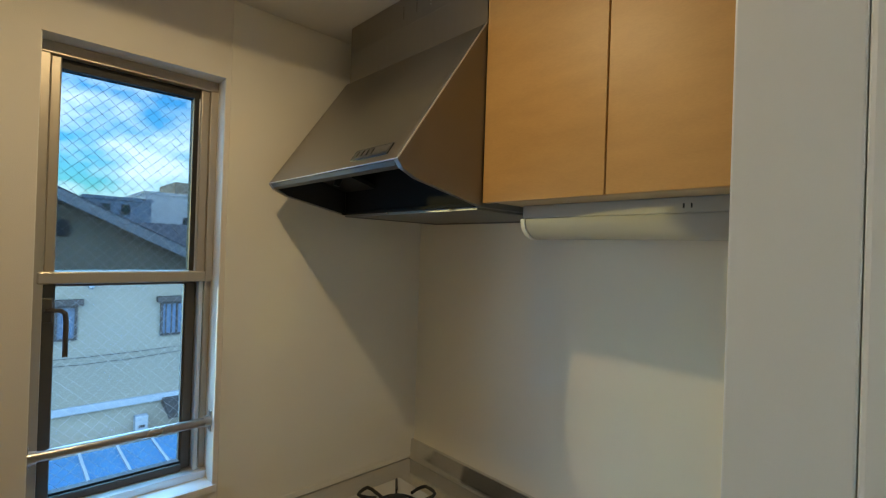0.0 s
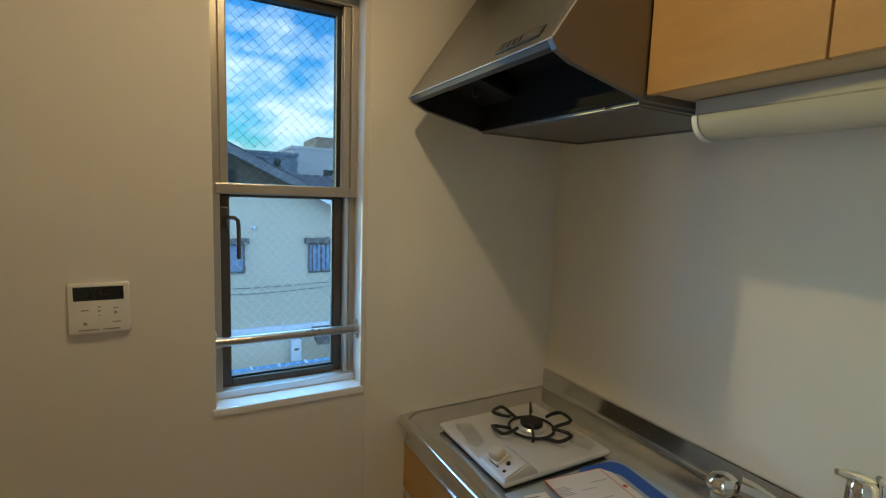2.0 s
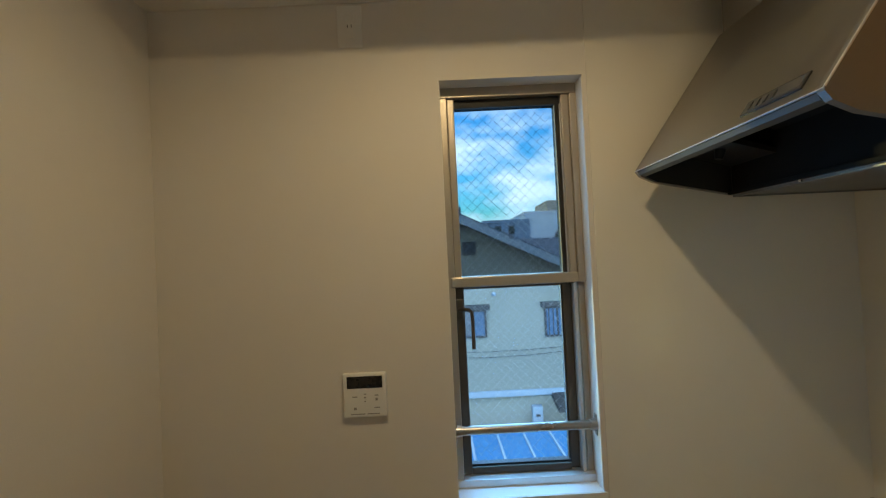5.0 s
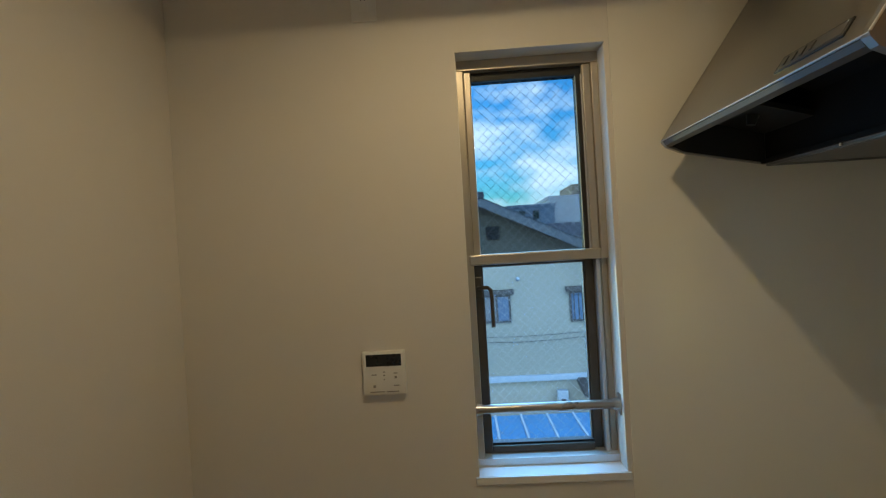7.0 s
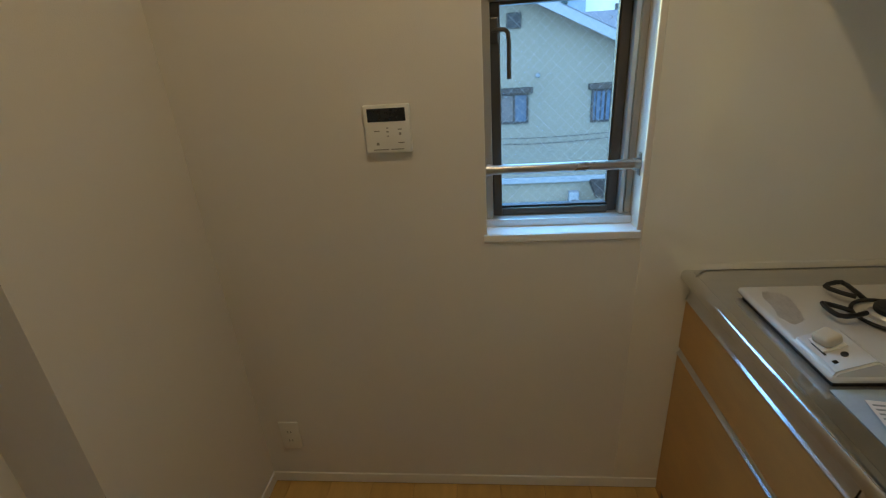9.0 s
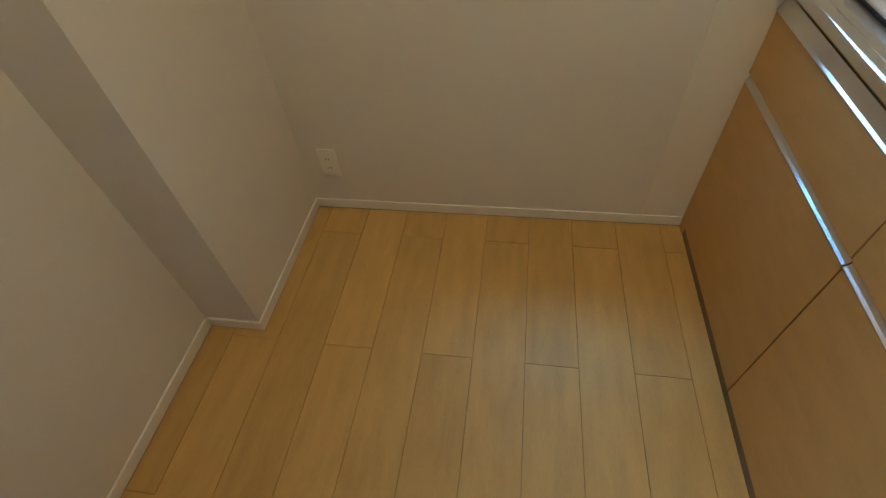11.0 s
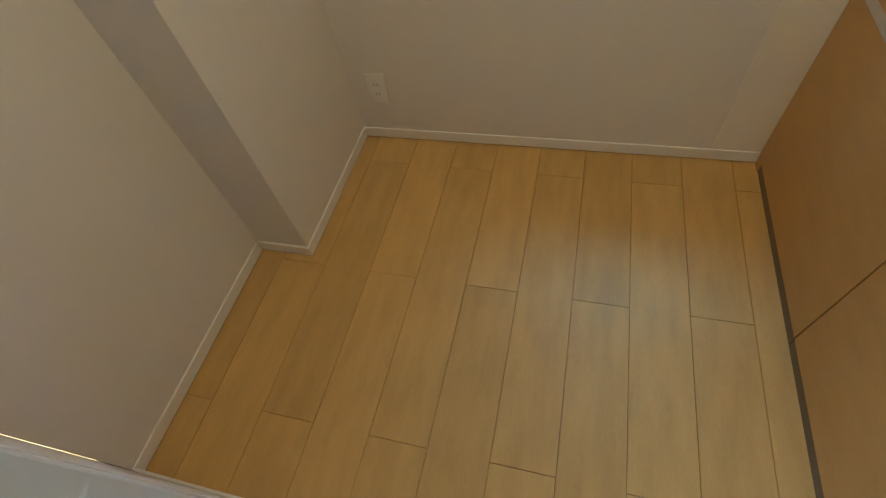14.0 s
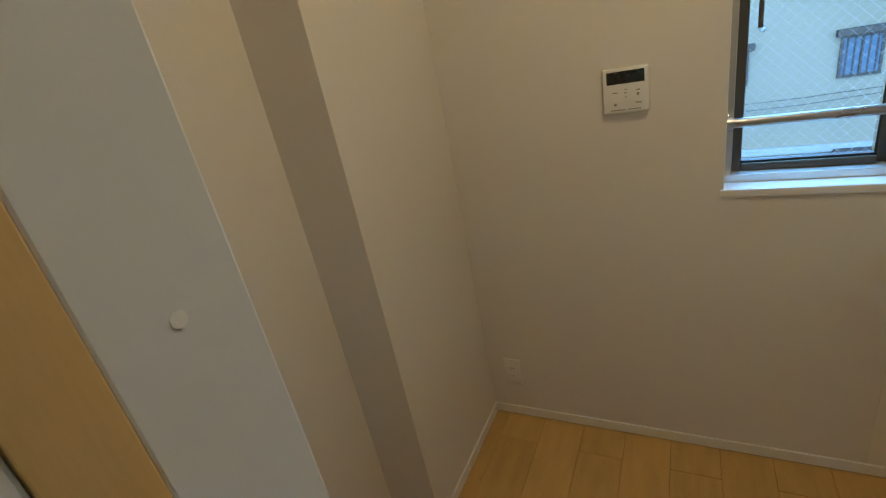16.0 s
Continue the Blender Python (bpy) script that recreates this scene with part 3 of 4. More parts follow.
# ---- range hood ----
def range_hood():
    ya, yb = -0.698, -0.090
    t = thing("range_hood", "sloping brushed steel range hood with duct cover", "range hood", (-0.2, -0.394, 1.775))
    m = Matrix.Translation((0.2, 0.394, -1.775))
    s = 0.0015
    # sloping front, lip and sides as sheet with thickness
    slope = [(-0.658, 1.852), (-0.412, 2.205), (-0.398, 2.205), (-0.646, 1.8495), (-0.6565, 1.850)]
    lip = [(-0.646, 1.8485), (-0.6375, 1.8455), (-0.637, 1.837), (-0.640, 1.834), (-0.653, 1.8385), (-0.6575, 1.847), (-0.656, 1.8495)]
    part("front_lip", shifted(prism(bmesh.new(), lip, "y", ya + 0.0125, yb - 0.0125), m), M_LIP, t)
    part("front_panel", shifted(prism(bmesh.new(), slope, "y", ya + 0.0125, yb - 0.0125), m), M_STEEL, t, "sloping brushed steel front panel")
    side = [(-0.6585, 1.852), (-0.4125, 2.205), (-0.002, 2.203), (-0.002, 1.776), (-0.41, 1.776), (-0.611, 1.8175), (-0.648, 1.834), (-0.6585, 1.847)]
    # near side and underside use the shade-darkened copy, the far side plain steel
    part("side_panel", shifted(prism(bmesh.new(), side, "y", ya - 0.0012, ya + 0.012), m), M_STEELSHADE, t)
    part("side_panel", shifted(prism(bmesh.new(), side, "y", yb - 0.012, yb + 0.0012), m), M_STEEL, t)
    part("bottom_plate", shifted(boxes(((-0.412, ya + 0.012, 1.7745), (-0.002, yb - 0.012, 1.786), 0.002)), m), M_STEELSHADE, t)
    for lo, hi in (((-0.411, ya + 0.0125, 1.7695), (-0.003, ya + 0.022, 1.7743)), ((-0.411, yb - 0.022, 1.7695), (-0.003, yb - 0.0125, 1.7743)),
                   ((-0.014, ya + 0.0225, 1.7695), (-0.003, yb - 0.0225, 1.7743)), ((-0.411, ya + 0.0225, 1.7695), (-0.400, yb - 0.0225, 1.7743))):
        part("bottom_rim", shifted(boxes((lo, hi, 0.001)), m), M_STEELSHADE, t)
    part("bottom_cover", shifted(boxes(((-0.385, ya + 0.040, 1.7715), (-0.040, yb - 0.040, 1.7743), 0.001)), m), M_STEELSHADE, t)
    # recess walls, plates and linings carry the hood's inner shade in their colour
    part("back_wall", shifted(boxes(((-0.4105, ya + 0.012, 1.787), (-0.40, yb - 0.012, 2.20))), m), M_FILTERSHADE, t)
    part("filter", shifted(prism(bmesh.new(), [(-0.560, 1.965), (-0.411, 1.90), (-0.411, 1.915), (-0.555, 1.98)], "y", ya + 0.012, -0.27), m), M_FILTERSHADE, t, "dark grease filter")
    part("inner_plate", shifted(prism(bmesh.new(), [(-0.590, 1.90), (-0.412, 1.85), (-0.411, 1.862), (-0.588, 1.912)], "y", -0.268, yb - 0.012), m), M_HOODSHADE, t)
    part("filter_knob", shifted(rod(bmesh.new(), (-0.50, -0.205, 1.874), (-0.505, -0.205, 1.852), 0.013, 0.009), m), M_BLACK, t, smooth=True)
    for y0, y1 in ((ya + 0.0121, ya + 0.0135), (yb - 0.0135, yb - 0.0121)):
        part("inner_lining", shifted(prism(bmesh.new(), [(-0.636, 1.860), (-0.412, 2.18), (-0.412, 1.779), (-0.609, 1.8195), (-0.636, 1.834)], "y", y0, y1), m), M_HOODSHADE, t)
    part("front_lining", shifted(prism(bmesh.new(), [(-0.6385, 1.8575), (-0.413, 2.181), (-0.411, 2.179), (-0.6365, 1.8555)], "y", ya + 0.014, yb - 0.014), m), M_HOODSHADE, t)
    part("rear_lip", shifted(boxes(((-0.424, ya + 0.012, 1.776), (-0.4125, yb - 0.012, 1.786), 0.002)), m), M_FILTERSHADE, t)
    for y in (-0.60, -0.34):
        part("bolt", shifted(rod(bmesh.new(), (-0.416, y, 1.776), (-0.416, y, 1.771), 0.004, n=10), m), M_CHROME, t)
    # duct cover
    cover = part("duct_cover", shifted(boxes(((-0.410, ya, 2.2055), (-0.398, yb - 0.014, 2.2985)), ((-0.410, ya - 0.020, 2.2985), (-0.403, yb - 0.014, 2.384), 0.001),
                                             ((-0.398, yb - 0.026, 2.2055), (-0.002, yb - 0.014, 2.384))), m), M_STEEL, t, "flat brushed steel duct cover")
    for c in range(5):
        y = -0.610 + 0.058 * c
        for k in range(5):
            z = 2.325 + 0.0075 * k
            part("vent_slot", shifted(boxes(((-0.4108, y - 0.0018, z - 0.0012), (-0.4098, y + 0.0018, z + 0.0012))), m), M_BLACK if c > 2 else M_ALUBRIGHT, cover)
    # switch strip on the slope
    a, b = Vector((-0.658, 0, 1.852)), Vector((-0.412, 0, 2.205))
    up = (b - a).normalized()
    out = Vector((-up.z, 0, up.x))
    def on_slope(y, v, h):
        p = a + up * v + out * h
        return Vector((p.x, y, p.z))
    def strip(y0, y1, v0, v1, h0, h1, bev=0.0):
        bm = box(bmesh.new(), (y0, v0, h0), (y1, v1, h1), bev)
        for w in bm.verts:
            w.co = on_slope(w.co.x, w.co.y, w.co.z)
        bmesh.ops.recalc_face_normals(bm, faces=bm.faces)
        return shifted(bm, m)
    panel = part("switch_panel", strip(-0.648, -0.508, 0.018, 0.050, -0.001, 0.003, 0.0012), M_BLACK, t, "dark-rimmed switch strip with a row of buttons")
    part("switch_plate", strip(-0.6435, -0.5125, 0.0225, 0.0455, 0.002, 0.0036, 0.0005), M_GREYDARK, panel)
    for k in range(4):
        y = -0.528 - 0.019 * k
        part("button", strip(y - 0.003, y + 0.003, 0.0245, 0.0415, 0.003, 0.0055, 0.001), M_BLACK, panel)
    # thin bright tubes stand in for the highlight on the rounded edge folds
    part("edge_highlight", shifted(tube(bmesh.new(), [(-0.6575, ya - 0.0005, 1.853), (-0.413, ya - 0.0005, 2.204)], 0.0018, 8), m), M_ALUBRIGHT, t, smooth=True)
    part("edge_highlight", shifted(tube(bmesh.new(), [(-0.6578, ya, 1.8515), (-0.6578, yb, 1.8515)], 0.0012, 8), m), M_ALUBRIGHT, t, smooth=True)
    return t

range_hood()


# ---- wall cabinet and lamp under it ----
def wall_cabinet():
    y0, y1, z0, z1 = -1.306, -0.702, 1.785, 2.297
    t = thing("wall_cabinet", "maple veneer wall cabinet with two flat closed doors", "cabinet", (-0.2, (y0 + y1) / 2, z0))
    m = Matrix.Translation((0.2, -(y0 + y1) / 2, -z0))
    part("body", shifted(boxes(((-0.391, y0 + 0.001, z0 + 0.004), (0.0, y1 - 0.001, z1 - 0.002), 0.001)), m), M_CARCASS, t)
    seam = -1.004
    for a, b in ((seam + 0.0018, y1), (y0, seam - 0.0018)):
        d = part("door", shifted(boxes(((-0.412, min(a, b), z0), (-0.3925, max(a, b), z1 - 0.001), 0.0012)), m), M_VENEER, t, "flat maple veneer door")
    # black strip behind the seam paints the shade between the doors
    part("seam_shade", shifted(boxes(((-0.3925, seam - 0.01, z0 + 0.005), (-0.3915, seam + 0.01, z1 - 0.005))), m), M_BLACK, t)
    return t

wall_cabinet()


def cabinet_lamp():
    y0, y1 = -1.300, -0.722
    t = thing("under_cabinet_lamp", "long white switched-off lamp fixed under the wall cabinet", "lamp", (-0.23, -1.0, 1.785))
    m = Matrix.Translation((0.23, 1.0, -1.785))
    # the base takes the same lowered colour, so it renders less brightly lit
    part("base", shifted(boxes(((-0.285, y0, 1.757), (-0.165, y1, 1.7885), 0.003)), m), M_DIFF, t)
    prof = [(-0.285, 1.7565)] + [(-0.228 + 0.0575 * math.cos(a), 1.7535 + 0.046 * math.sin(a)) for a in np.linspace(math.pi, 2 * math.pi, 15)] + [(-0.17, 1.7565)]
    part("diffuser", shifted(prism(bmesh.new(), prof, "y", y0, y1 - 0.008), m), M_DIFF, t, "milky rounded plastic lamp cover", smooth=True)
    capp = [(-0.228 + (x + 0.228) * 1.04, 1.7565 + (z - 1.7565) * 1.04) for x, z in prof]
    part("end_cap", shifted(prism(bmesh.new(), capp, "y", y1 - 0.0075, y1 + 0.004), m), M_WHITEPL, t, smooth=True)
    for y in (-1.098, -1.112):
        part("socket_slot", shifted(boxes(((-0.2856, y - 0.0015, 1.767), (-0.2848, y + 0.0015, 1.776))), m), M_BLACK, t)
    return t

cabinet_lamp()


# ---- kitchen unit ----
FRONT, SPLIT, TOP = -0.604, -0.657, 0.850

def base_unit(y0, y1, label):
    t = thing("base_cabinet", label, "cabinet", (-0.3, (y0 + y1) / 2, 0.0), "kitchen base units")
    m = Matrix.Translation((0.3, -(y0 + y1) / 2, 0))
    part("body", shifted(boxes(((-0.582, y0 + 0.001, 0.0385), (-0.004, y1 - 0.001, 0.800))), m), M_CARCASS, t)
    part("kick_board", shifted(boxes(((FRONT + 0.004, y0 + 0.001, 0.0), (FRONT + 0.018, y1 - (0.045 if y1 > -0.1 else 0.001), 0.037))), m), M_KICK, t, "dark kick board set just behind the doors")
    if y1 > -0.1:
        part("filler", shifted(boxes(((FRONT + 0.001, y1 - 0.044, 0.0), (FRONT + 0.018, y1 - 0.001, 0.036), 0.001)), m), M_VENEER, t)
    door = part("door", shifted(boxes(((FRONT, y0 + 0.002, 0.038), (FRONT + 0.019, y1 - 0.002, 0.572), 0.0012)), m), M_VENEER, t, "flat maple veneer door")
    part("handle", shifted(prism(bmesh.new(), [(FRONT - 0.0025, 0.573), (FRONT - 0.0025, 0.5755), (FRONT + 0.0025, 0.579), (FRONT + 0.0065, 0.585), (FRONT + 0.008, 0.591), (FRONT + 0.010, 0.592), (FRONT + 0.016, 0.592), (FRONT + 0.016, 0.573)], "y", y0 + 0.002, y1 - 0.002), m), M_HANDLE, door, "long aluminium edge handle")
    drawer = part("drawer", shifted(boxes(((FRONT, y0 + 0.002, 0.596), (FRONT + 0.019, y1 - 0.002, 0.757), 0.0012)), m), M_VENEER, t, "flat maple veneer drawer front")
    part("handle", shifted(prism(bmesh.new(), [(FRONT - 0.0025, 0.758), (FRONT - 0.0025, 0.7605), (FRONT + 0.002, 0.765), (FRONT + 0.0055, 0.774), (FRONT + 0.007, 0.786), (FRONT + 0.009, 0.794), (FRONT + 0.016, 0.794), (FRONT + 0.016, 0.758)], "y", y0 + 0.002, y1 - 0.002), m), M_HANDLE, drawer, "long aluminium edge handle")
    return t

base_unit(SPLIT, -0.004, "maple base cabinet with drawer and door beside the window wall")
base_unit(-1.300, SPLIT, "maple base cabinet with drawer and door below the tap")

top = thing("worktop", "brushed stainless steel worktop with raised rear edge", "worktop", (-0.3, -0.65, TOP))
M2 = Matrix.Translation((0.3, 0.65, -TOP))
def top_part(name, prof):
    part(name, shifted(prism(bmesh.new(), prof, "y", -1.308, -0.0035), M2), M_TOP, top, smooth=True)

top_part("upstand", [(-0.001, 0.801), (-0.001, 0.917), (-0.004, 0.9195), (-0.012, 0.9195), (-0.0145, 0.917), (-0.017, 0.868), (-0.022, 0.8545), (-0.030, 0.8505), (-0.030, 0.801)])
top_part("top", [(-0.0305, 0.822), (-0.0305, 0.8495), (-0.5995, 0.8495), (-0.5995, 0.822)])
top_part("front_edge", [(-0.600, 0.8495), (-0.608, 0.8508), (-0.6155, 0.8508), (-0.6190, 0.8502), (-0.6218, 0.8488), (-0.6240, 0.8465), (-0.6258, 0.8432), (-0.6268, 0.8395), (-0.6272, 0.835), (-0.6275, 0.826), (-0.6255, 0.823), (-0.6225, 0.823), (-0.621, 0.8255), (-0.600, 0.822)])
# Strip added in place of the glow that the steel top throws on the wall
bm = bmesh.new()
prism(bm, [(-0.566, 0.8508), (-0.0185, 0.8508), (-0.0185, 0.872), (-0.588, 0.872)], "y", -0.0085, -0.0032)
bmesh.ops.bevel(bm, geom=list(bm.edges), offset=0.002, segments=2, affect="EDGES")
solid("glow_strip", bm, M_PANEL2, "ivory strip with a slanted end standing in for reflected glow above the worktop", "trim", "structure", smooth=True)


# ---- gas stove ----
def turned(pts, centre, deg):
    ca, sa = math.cos(radians(deg)), math.sin(radians(deg))
    return [(centre[0] + x * ca - y * sa, centre[1] + x * sa + y * ca) for x, y in pts]

def stove():
    x0, x1, y0, y1 = -0.552, -0.180, -0.492, -0.144
    t = thing("gas_stove", "white enamel single-burner gas stove on the worktop", "stove", (-0.37, -0.32, TOP))
    m = Matrix.Translation((0.37, 0.32, -TOP))
    part("base", shifted(boxes(((x0 + 0.012, y0 + 0.012, TOP - 0.0005), (x1 - 0.012, y1 - 0.012, TOP + 0.008))), m), M_BLACK, t)
    part("top_plate", shifted(boxes(((x0, y0, TOP + 0.006), (x1, y1, TOP + 0.024), 0.010, 4)), m), M_ENAMEL, t, smooth=True)
    # worn grey marks baked into the enamel
    bx, by, bz = -0.314, -0.300, TOP + 0.024
    part("drip_ring", shifted(lathe(bmesh.new(), [(0.062, 0.0), (0.062, 0.002), (0.056, 0.004), (0.044, 0.001), (0.040, 0.0)], (bx, by, bz)), m), M_ENAMEL, t, smooth=True)
    part("burner_body", shifted(lathe(bmesh.new(), [(0.041, 0.0), (0.040, 0.008), (0.034, 0.014)], (bx, by, bz)), m), M_ALUBRIGHT, t, smooth=True)
    part("burner_cap", shifted(lathe(bmesh.new(), [(0.032, 0.014), (0.034, 0.018), (0.034, 0.025), (0.030, 0.030), (0.010, 0.032)], (bx, by, bz)), m), M_IRON, t, smooth=True)
    grate = part("pan_support", shifted(tube(bmesh.new(), [(bx + 0.068 * math.cos(a), by + 0.068 * math.sin(a), bz + 0.006) for a in np.linspace(0, 2 * math.pi, 40, endpoint=False)], 0.0042, 8, True), m), M_IRON, t, "black cast iron pan support", smooth=True)
    for k in range(4):
        a = math.radians((-8, 112, 178, 282)[k])
        ca, sa = math.cos(a), math.sin(a)
        def q(r, w, z):
            return (bx + r * ca - w * sa, by + r * sa + w * ca, bz + z)
        loop = [q(0.066, -0.022, 0.006), q(0.086, -0.025, 0.012), q(0.112, -0.030, 0.018), q(0.124, -0.026, 0.022), q(0.128, -0.012, 0.023), q(0.128, 0.012, 0.023), q(0.124, 0.026, 0.023), q(0.112, 0.030, 0.023), q(0.088, 0.026, 0.023), q(0.064, 0.016, 0.023)]
        part("loop_arm", shifted(tube(bmesh.new(), loop, 0.0054, 8), m), M_IRON, grate, smooth=True)
        if k % 2:
            continue
        b = math.radians(53 + 90 * k)
        cb, sb = math.cos(b), math.sin(b)
        fin = [(bx + r * cb, by + r * sb, bz + z) for r, z in ((0.066, 0.006), (0.096, 0.010), (0.112, 0.020), (0.114, 0.034), (0.100, 0.036), (0.048, 0.032))]
        part("finger", shifted(tube(bmesh.new(), fin, 0.0036, 8), m), M_IRON, grate, smooth=True)
    # raised corner with the knob
    bm = bmesh.new()
    prism(bm, [(x0 + 0.003, TOP + 0.010), (x0 + 0.004, TOP + 0.027), (x0 + 0.010, TOP + 0.033), (x0 + 0.066, TOP + 0.053), (x0 + 0.076, TOP + 0.053), (x0 + 0.116, TOP + 0.021), (x0 + 0.116, TOP + 0.010)], "y", y0 + 0.003, y0 + 0.128)
    for v in bm.verts:
        if v.co.y > y0 + 0.1:
            v.co.y -= 0.30 * (v.co.z - TOP - 0.010)
    bmesh.ops.bevel(bm, geom=list(bm.edges), offset=0.004, segments=3, affect="EDGES")
    panel = part("control_corner", shifted(bm, m), M_ENAMEL, t, "raised white control corner", smooth=True)
    ax = Vector((-0.336, 0, 0.942))
    def face(u, y, h=0.0):
        p = Vector((x0 + 0.010, y, TOP + 0.033)) + Vector((0.942, 0, 0.336)) * u + ax * h
        return p
    c = face(0.028, y0 + 0.080)
    tilt = Matrix.Translation(c) @ Matrix.Rotation(radians(-19.6), 4, "Y")
    bm = boxes(((-0.022, -0.022, -0.001), (0.022, 0.022, 0.003), 0.001))
    bmesh.ops.transform(bm, matrix=tilt, verts=bm.verts)
    part("knob_seat", shifted(bm, m), M_WHITEPL, panel)
    bm = boxes(((-0.018, -0.019, 0.002), (0.018, 0.019, 0.024), 0.007, 4))
    bmesh.ops.transform(bm, matrix=tilt @ Matrix.Rotation(radians(14), 4, "Z"), verts=bm.verts)
    part("knob", shifted(bm, m), M_IVORY, panel, "squarish ivory turning knob", smooth=True)
    d = face(0.032, y0 + 0.040)
    part("button", shifted(rod(bmesh.new(), d - ax * 0.001, d + ax * 0.003, 0.006, n=16), m), M_BLACK, panel)
    for u, y, w, l in ((0.004, y0 + 0.050, 0.004, 0.040), (0.005, y0 + 0.024, 0.008, 0.009)):
        bm = boxes(((0, 0, -0.0008), (w, l, 0.0004)))
        bmesh.ops.transform(bm, matrix=Matrix.Translation(face(u, y)) @ Matrix.Rotation(radians(-19.6), 4, "Y"), verts=bm.verts)
        part("print_bar", shifted(bm, m), M_DISPLAY, panel)
    # worn grey print on the plate
    rnd = random.Random(5)
    for cx, cy, rx, ry, deg in ((x0 + 0.052, y1 - 0.100, 0.028, 0.072, -8), (x1 - 0.048, y0 + 0.082, 0.030, 0.058, 6)):
        pts = [(rx * rnd.uniform(0.82, 1.12) * math.copysign(abs(math.cos(a)) ** 0.6, math.cos(a)), ry * rnd.uniform(0.85, 1.1) * math.copysign(abs(math.sin(a)) ** 0.6, math.sin(a))) for a in np.linspace(0, 2 * math.pi, 26, endpoint=False)]
        part("worn_print", shifted(prism(bmesh.new(), turned(pts, (cx, cy), deg), "z", TOP + 0.0236, TOP + 0.0243), m), M_PRINT, t, "faded mottled grey print")
    return t

stove()


# ---- papers on the worktop ----
def ground_plate(pts, z0, z1):
    bm = bmesh.new()
    return prism(bm, pts, "z", z0, z1)

def arc_plate(w, h, r, n=6):
    pts = []
    for cx, cy, a0 in ((w / 2 - r, h / 2 - r, 0), (-w / 2 + r, h / 2 - r, 90), (-w / 2 + r, -h / 2 + r, 180), (w / 2 - r, -h / 2 + r, 270)):
        pts += [(cx + r * math.cos(radians(a0 + 90 * k / n)), cy + r * math.sin(radians(a0 + 90 * k / n))) for k in range(n + 1)]
    return pts

bm = bmesh.new()
nx, ny = 26, 26
grid = []
for i in range(nx + 1):
    row = []
    for j in range(ny + 1):
        u, v = i / nx - 0.5, j / ny - 0.5
        x, y = -0.362 + u * 0.39, -0.640 + v * 0.285
        edge = min(0.5 - abs(u), 0.5 - abs(v))
        z = TOP + 0.001 + min(edge * 0.08, 0.005) + 0.006 * abs(noise.noise((x * 22, y * 22, 3.0))) * min(1, edge * 8)
        row.append(bm.verts.new((x, y, z)))
    grid.append(row)
for i in range(nx):
    for j in range(ny):
        bm.faces.new((grid[i][j], grid[i + 1][j], grid[i + 1][j + 1], grid[i][j + 1]))
rim = bmesh.ops.extrude_face_region(bm, geom=list(bm.faces))
for v in [g for g in rim["geom"] if isinstance(g, bmesh.types.BMVert)]:
    v.co.z = TOP + 0.0004
bmesh.ops.recalc_face_normals(bm, faces=bm.faces)
solid("plastic_bag", bm, M_FILM, "crinkled clear plastic document bag lying on the worktop", "plastic bag", smooth=True)

blue = thing("blue_booklet", "blue rounded card booklet lying on the plastic bag", "booklet", (-0.282, -0.632, TOP + 0.0125))
part("cover", ground_plate(turned(arc_plate(0.15, 0.235, 0.042), (0, 0), -7), 0.0, 0.0022), M_BLUE, blue)
part("window_label", ground_plate(turned(arc_plate(0.10, 0.19, 0.03), (-0.022, -0.018), -7), 0.0024, 0.0030), M_FILM, blue)

sheet = thing("instruction_sheet", "white instruction sheet with a red border on the booklet", "paper", (-0.372, -0.622, TOP + 0.0165))
TURN = -7
part("border", ground_plate(turned([(-0.088, -0.10), (0.085, -0.10), (0.085, 0.098), (-0.088, 0.098)], (0, 0), TURN), 0.0, 0.0008), M_RED, sheet)
part("sheet", ground_plate(turned([(-0.085, -0.097), (0.082, -0.097), (0.082, 0.095), (-0.085, 0.095)], (0, 0), TURN), 0.0009, 0.0014), M_PAPER, sheet)
part("flap", ground_plate(turned([(0.0855, -0.10), (0.105, -0.085), (0.105, 0.07), (0.0855, 0.098)], (0, 0), TURN), 0.0, 0.0010), M_PAPER, sheet)
part("red_seal", ground_plate(turned(arc_plate(0.012, 0.012, 0.0059), (0.095, 0.0), TURN), 0.0012, 0.0018), M_RED, sheet)
label = thing("packing_label", "small white printed label lying on the plastic bag", "label", (-0.508, -0.592, TOP + 0.0125))
part("label_sheet", ground_plate(turned([(-0.03, -0.05), (0.03, -0.05), (0.03, 0.05), (-0.03, 0.05)], (0, 0), -10), 0.0, 0.0008), M_PAPER, label)
for k in range(7):
    part("print_line", ground_plate(turned([(-0.024, 0.036 - 0.011 * k), (0.008 + 0.004 * (k % 4), 0.036 - 0.011 * k), (0.008 + 0.004 * (k % 4), 0.040 - 0.011 * k), (-0.024, 0.040 - 0.011 * k)], (0, 0), -10), 0.0009, 0.0012), M_INK, label)
for k in range(6):
    part("print_line", ground_plate(turned([(-0.092, 0.055 - 0.006 * k), (-0.05 + 0.004 * (k % 3), 0.055 - 0.006 * k), (-0.05 + 0.004 * (k % 3), 0.0568 - 0.006 * k), (-0.092, 0.0568 - 0.006 * k)], (0, 0), TURN), 0.0015, 0.0017), M_INK, sheet)
for x, y, l in ((0.02, 0.05, 0.05), (0.01, -0.01, 0.03), (-0.02, 0.03, 0.04), (0.05, -0.04, 0.04)):
    part("print_line", ground_plate(turned([(x, y), (x + l, y), (x + l, y + 0.0016), (x, y + 0.0016)], (0, 0), TURN), 0.0015, 0.0017), M_INK, sheet)


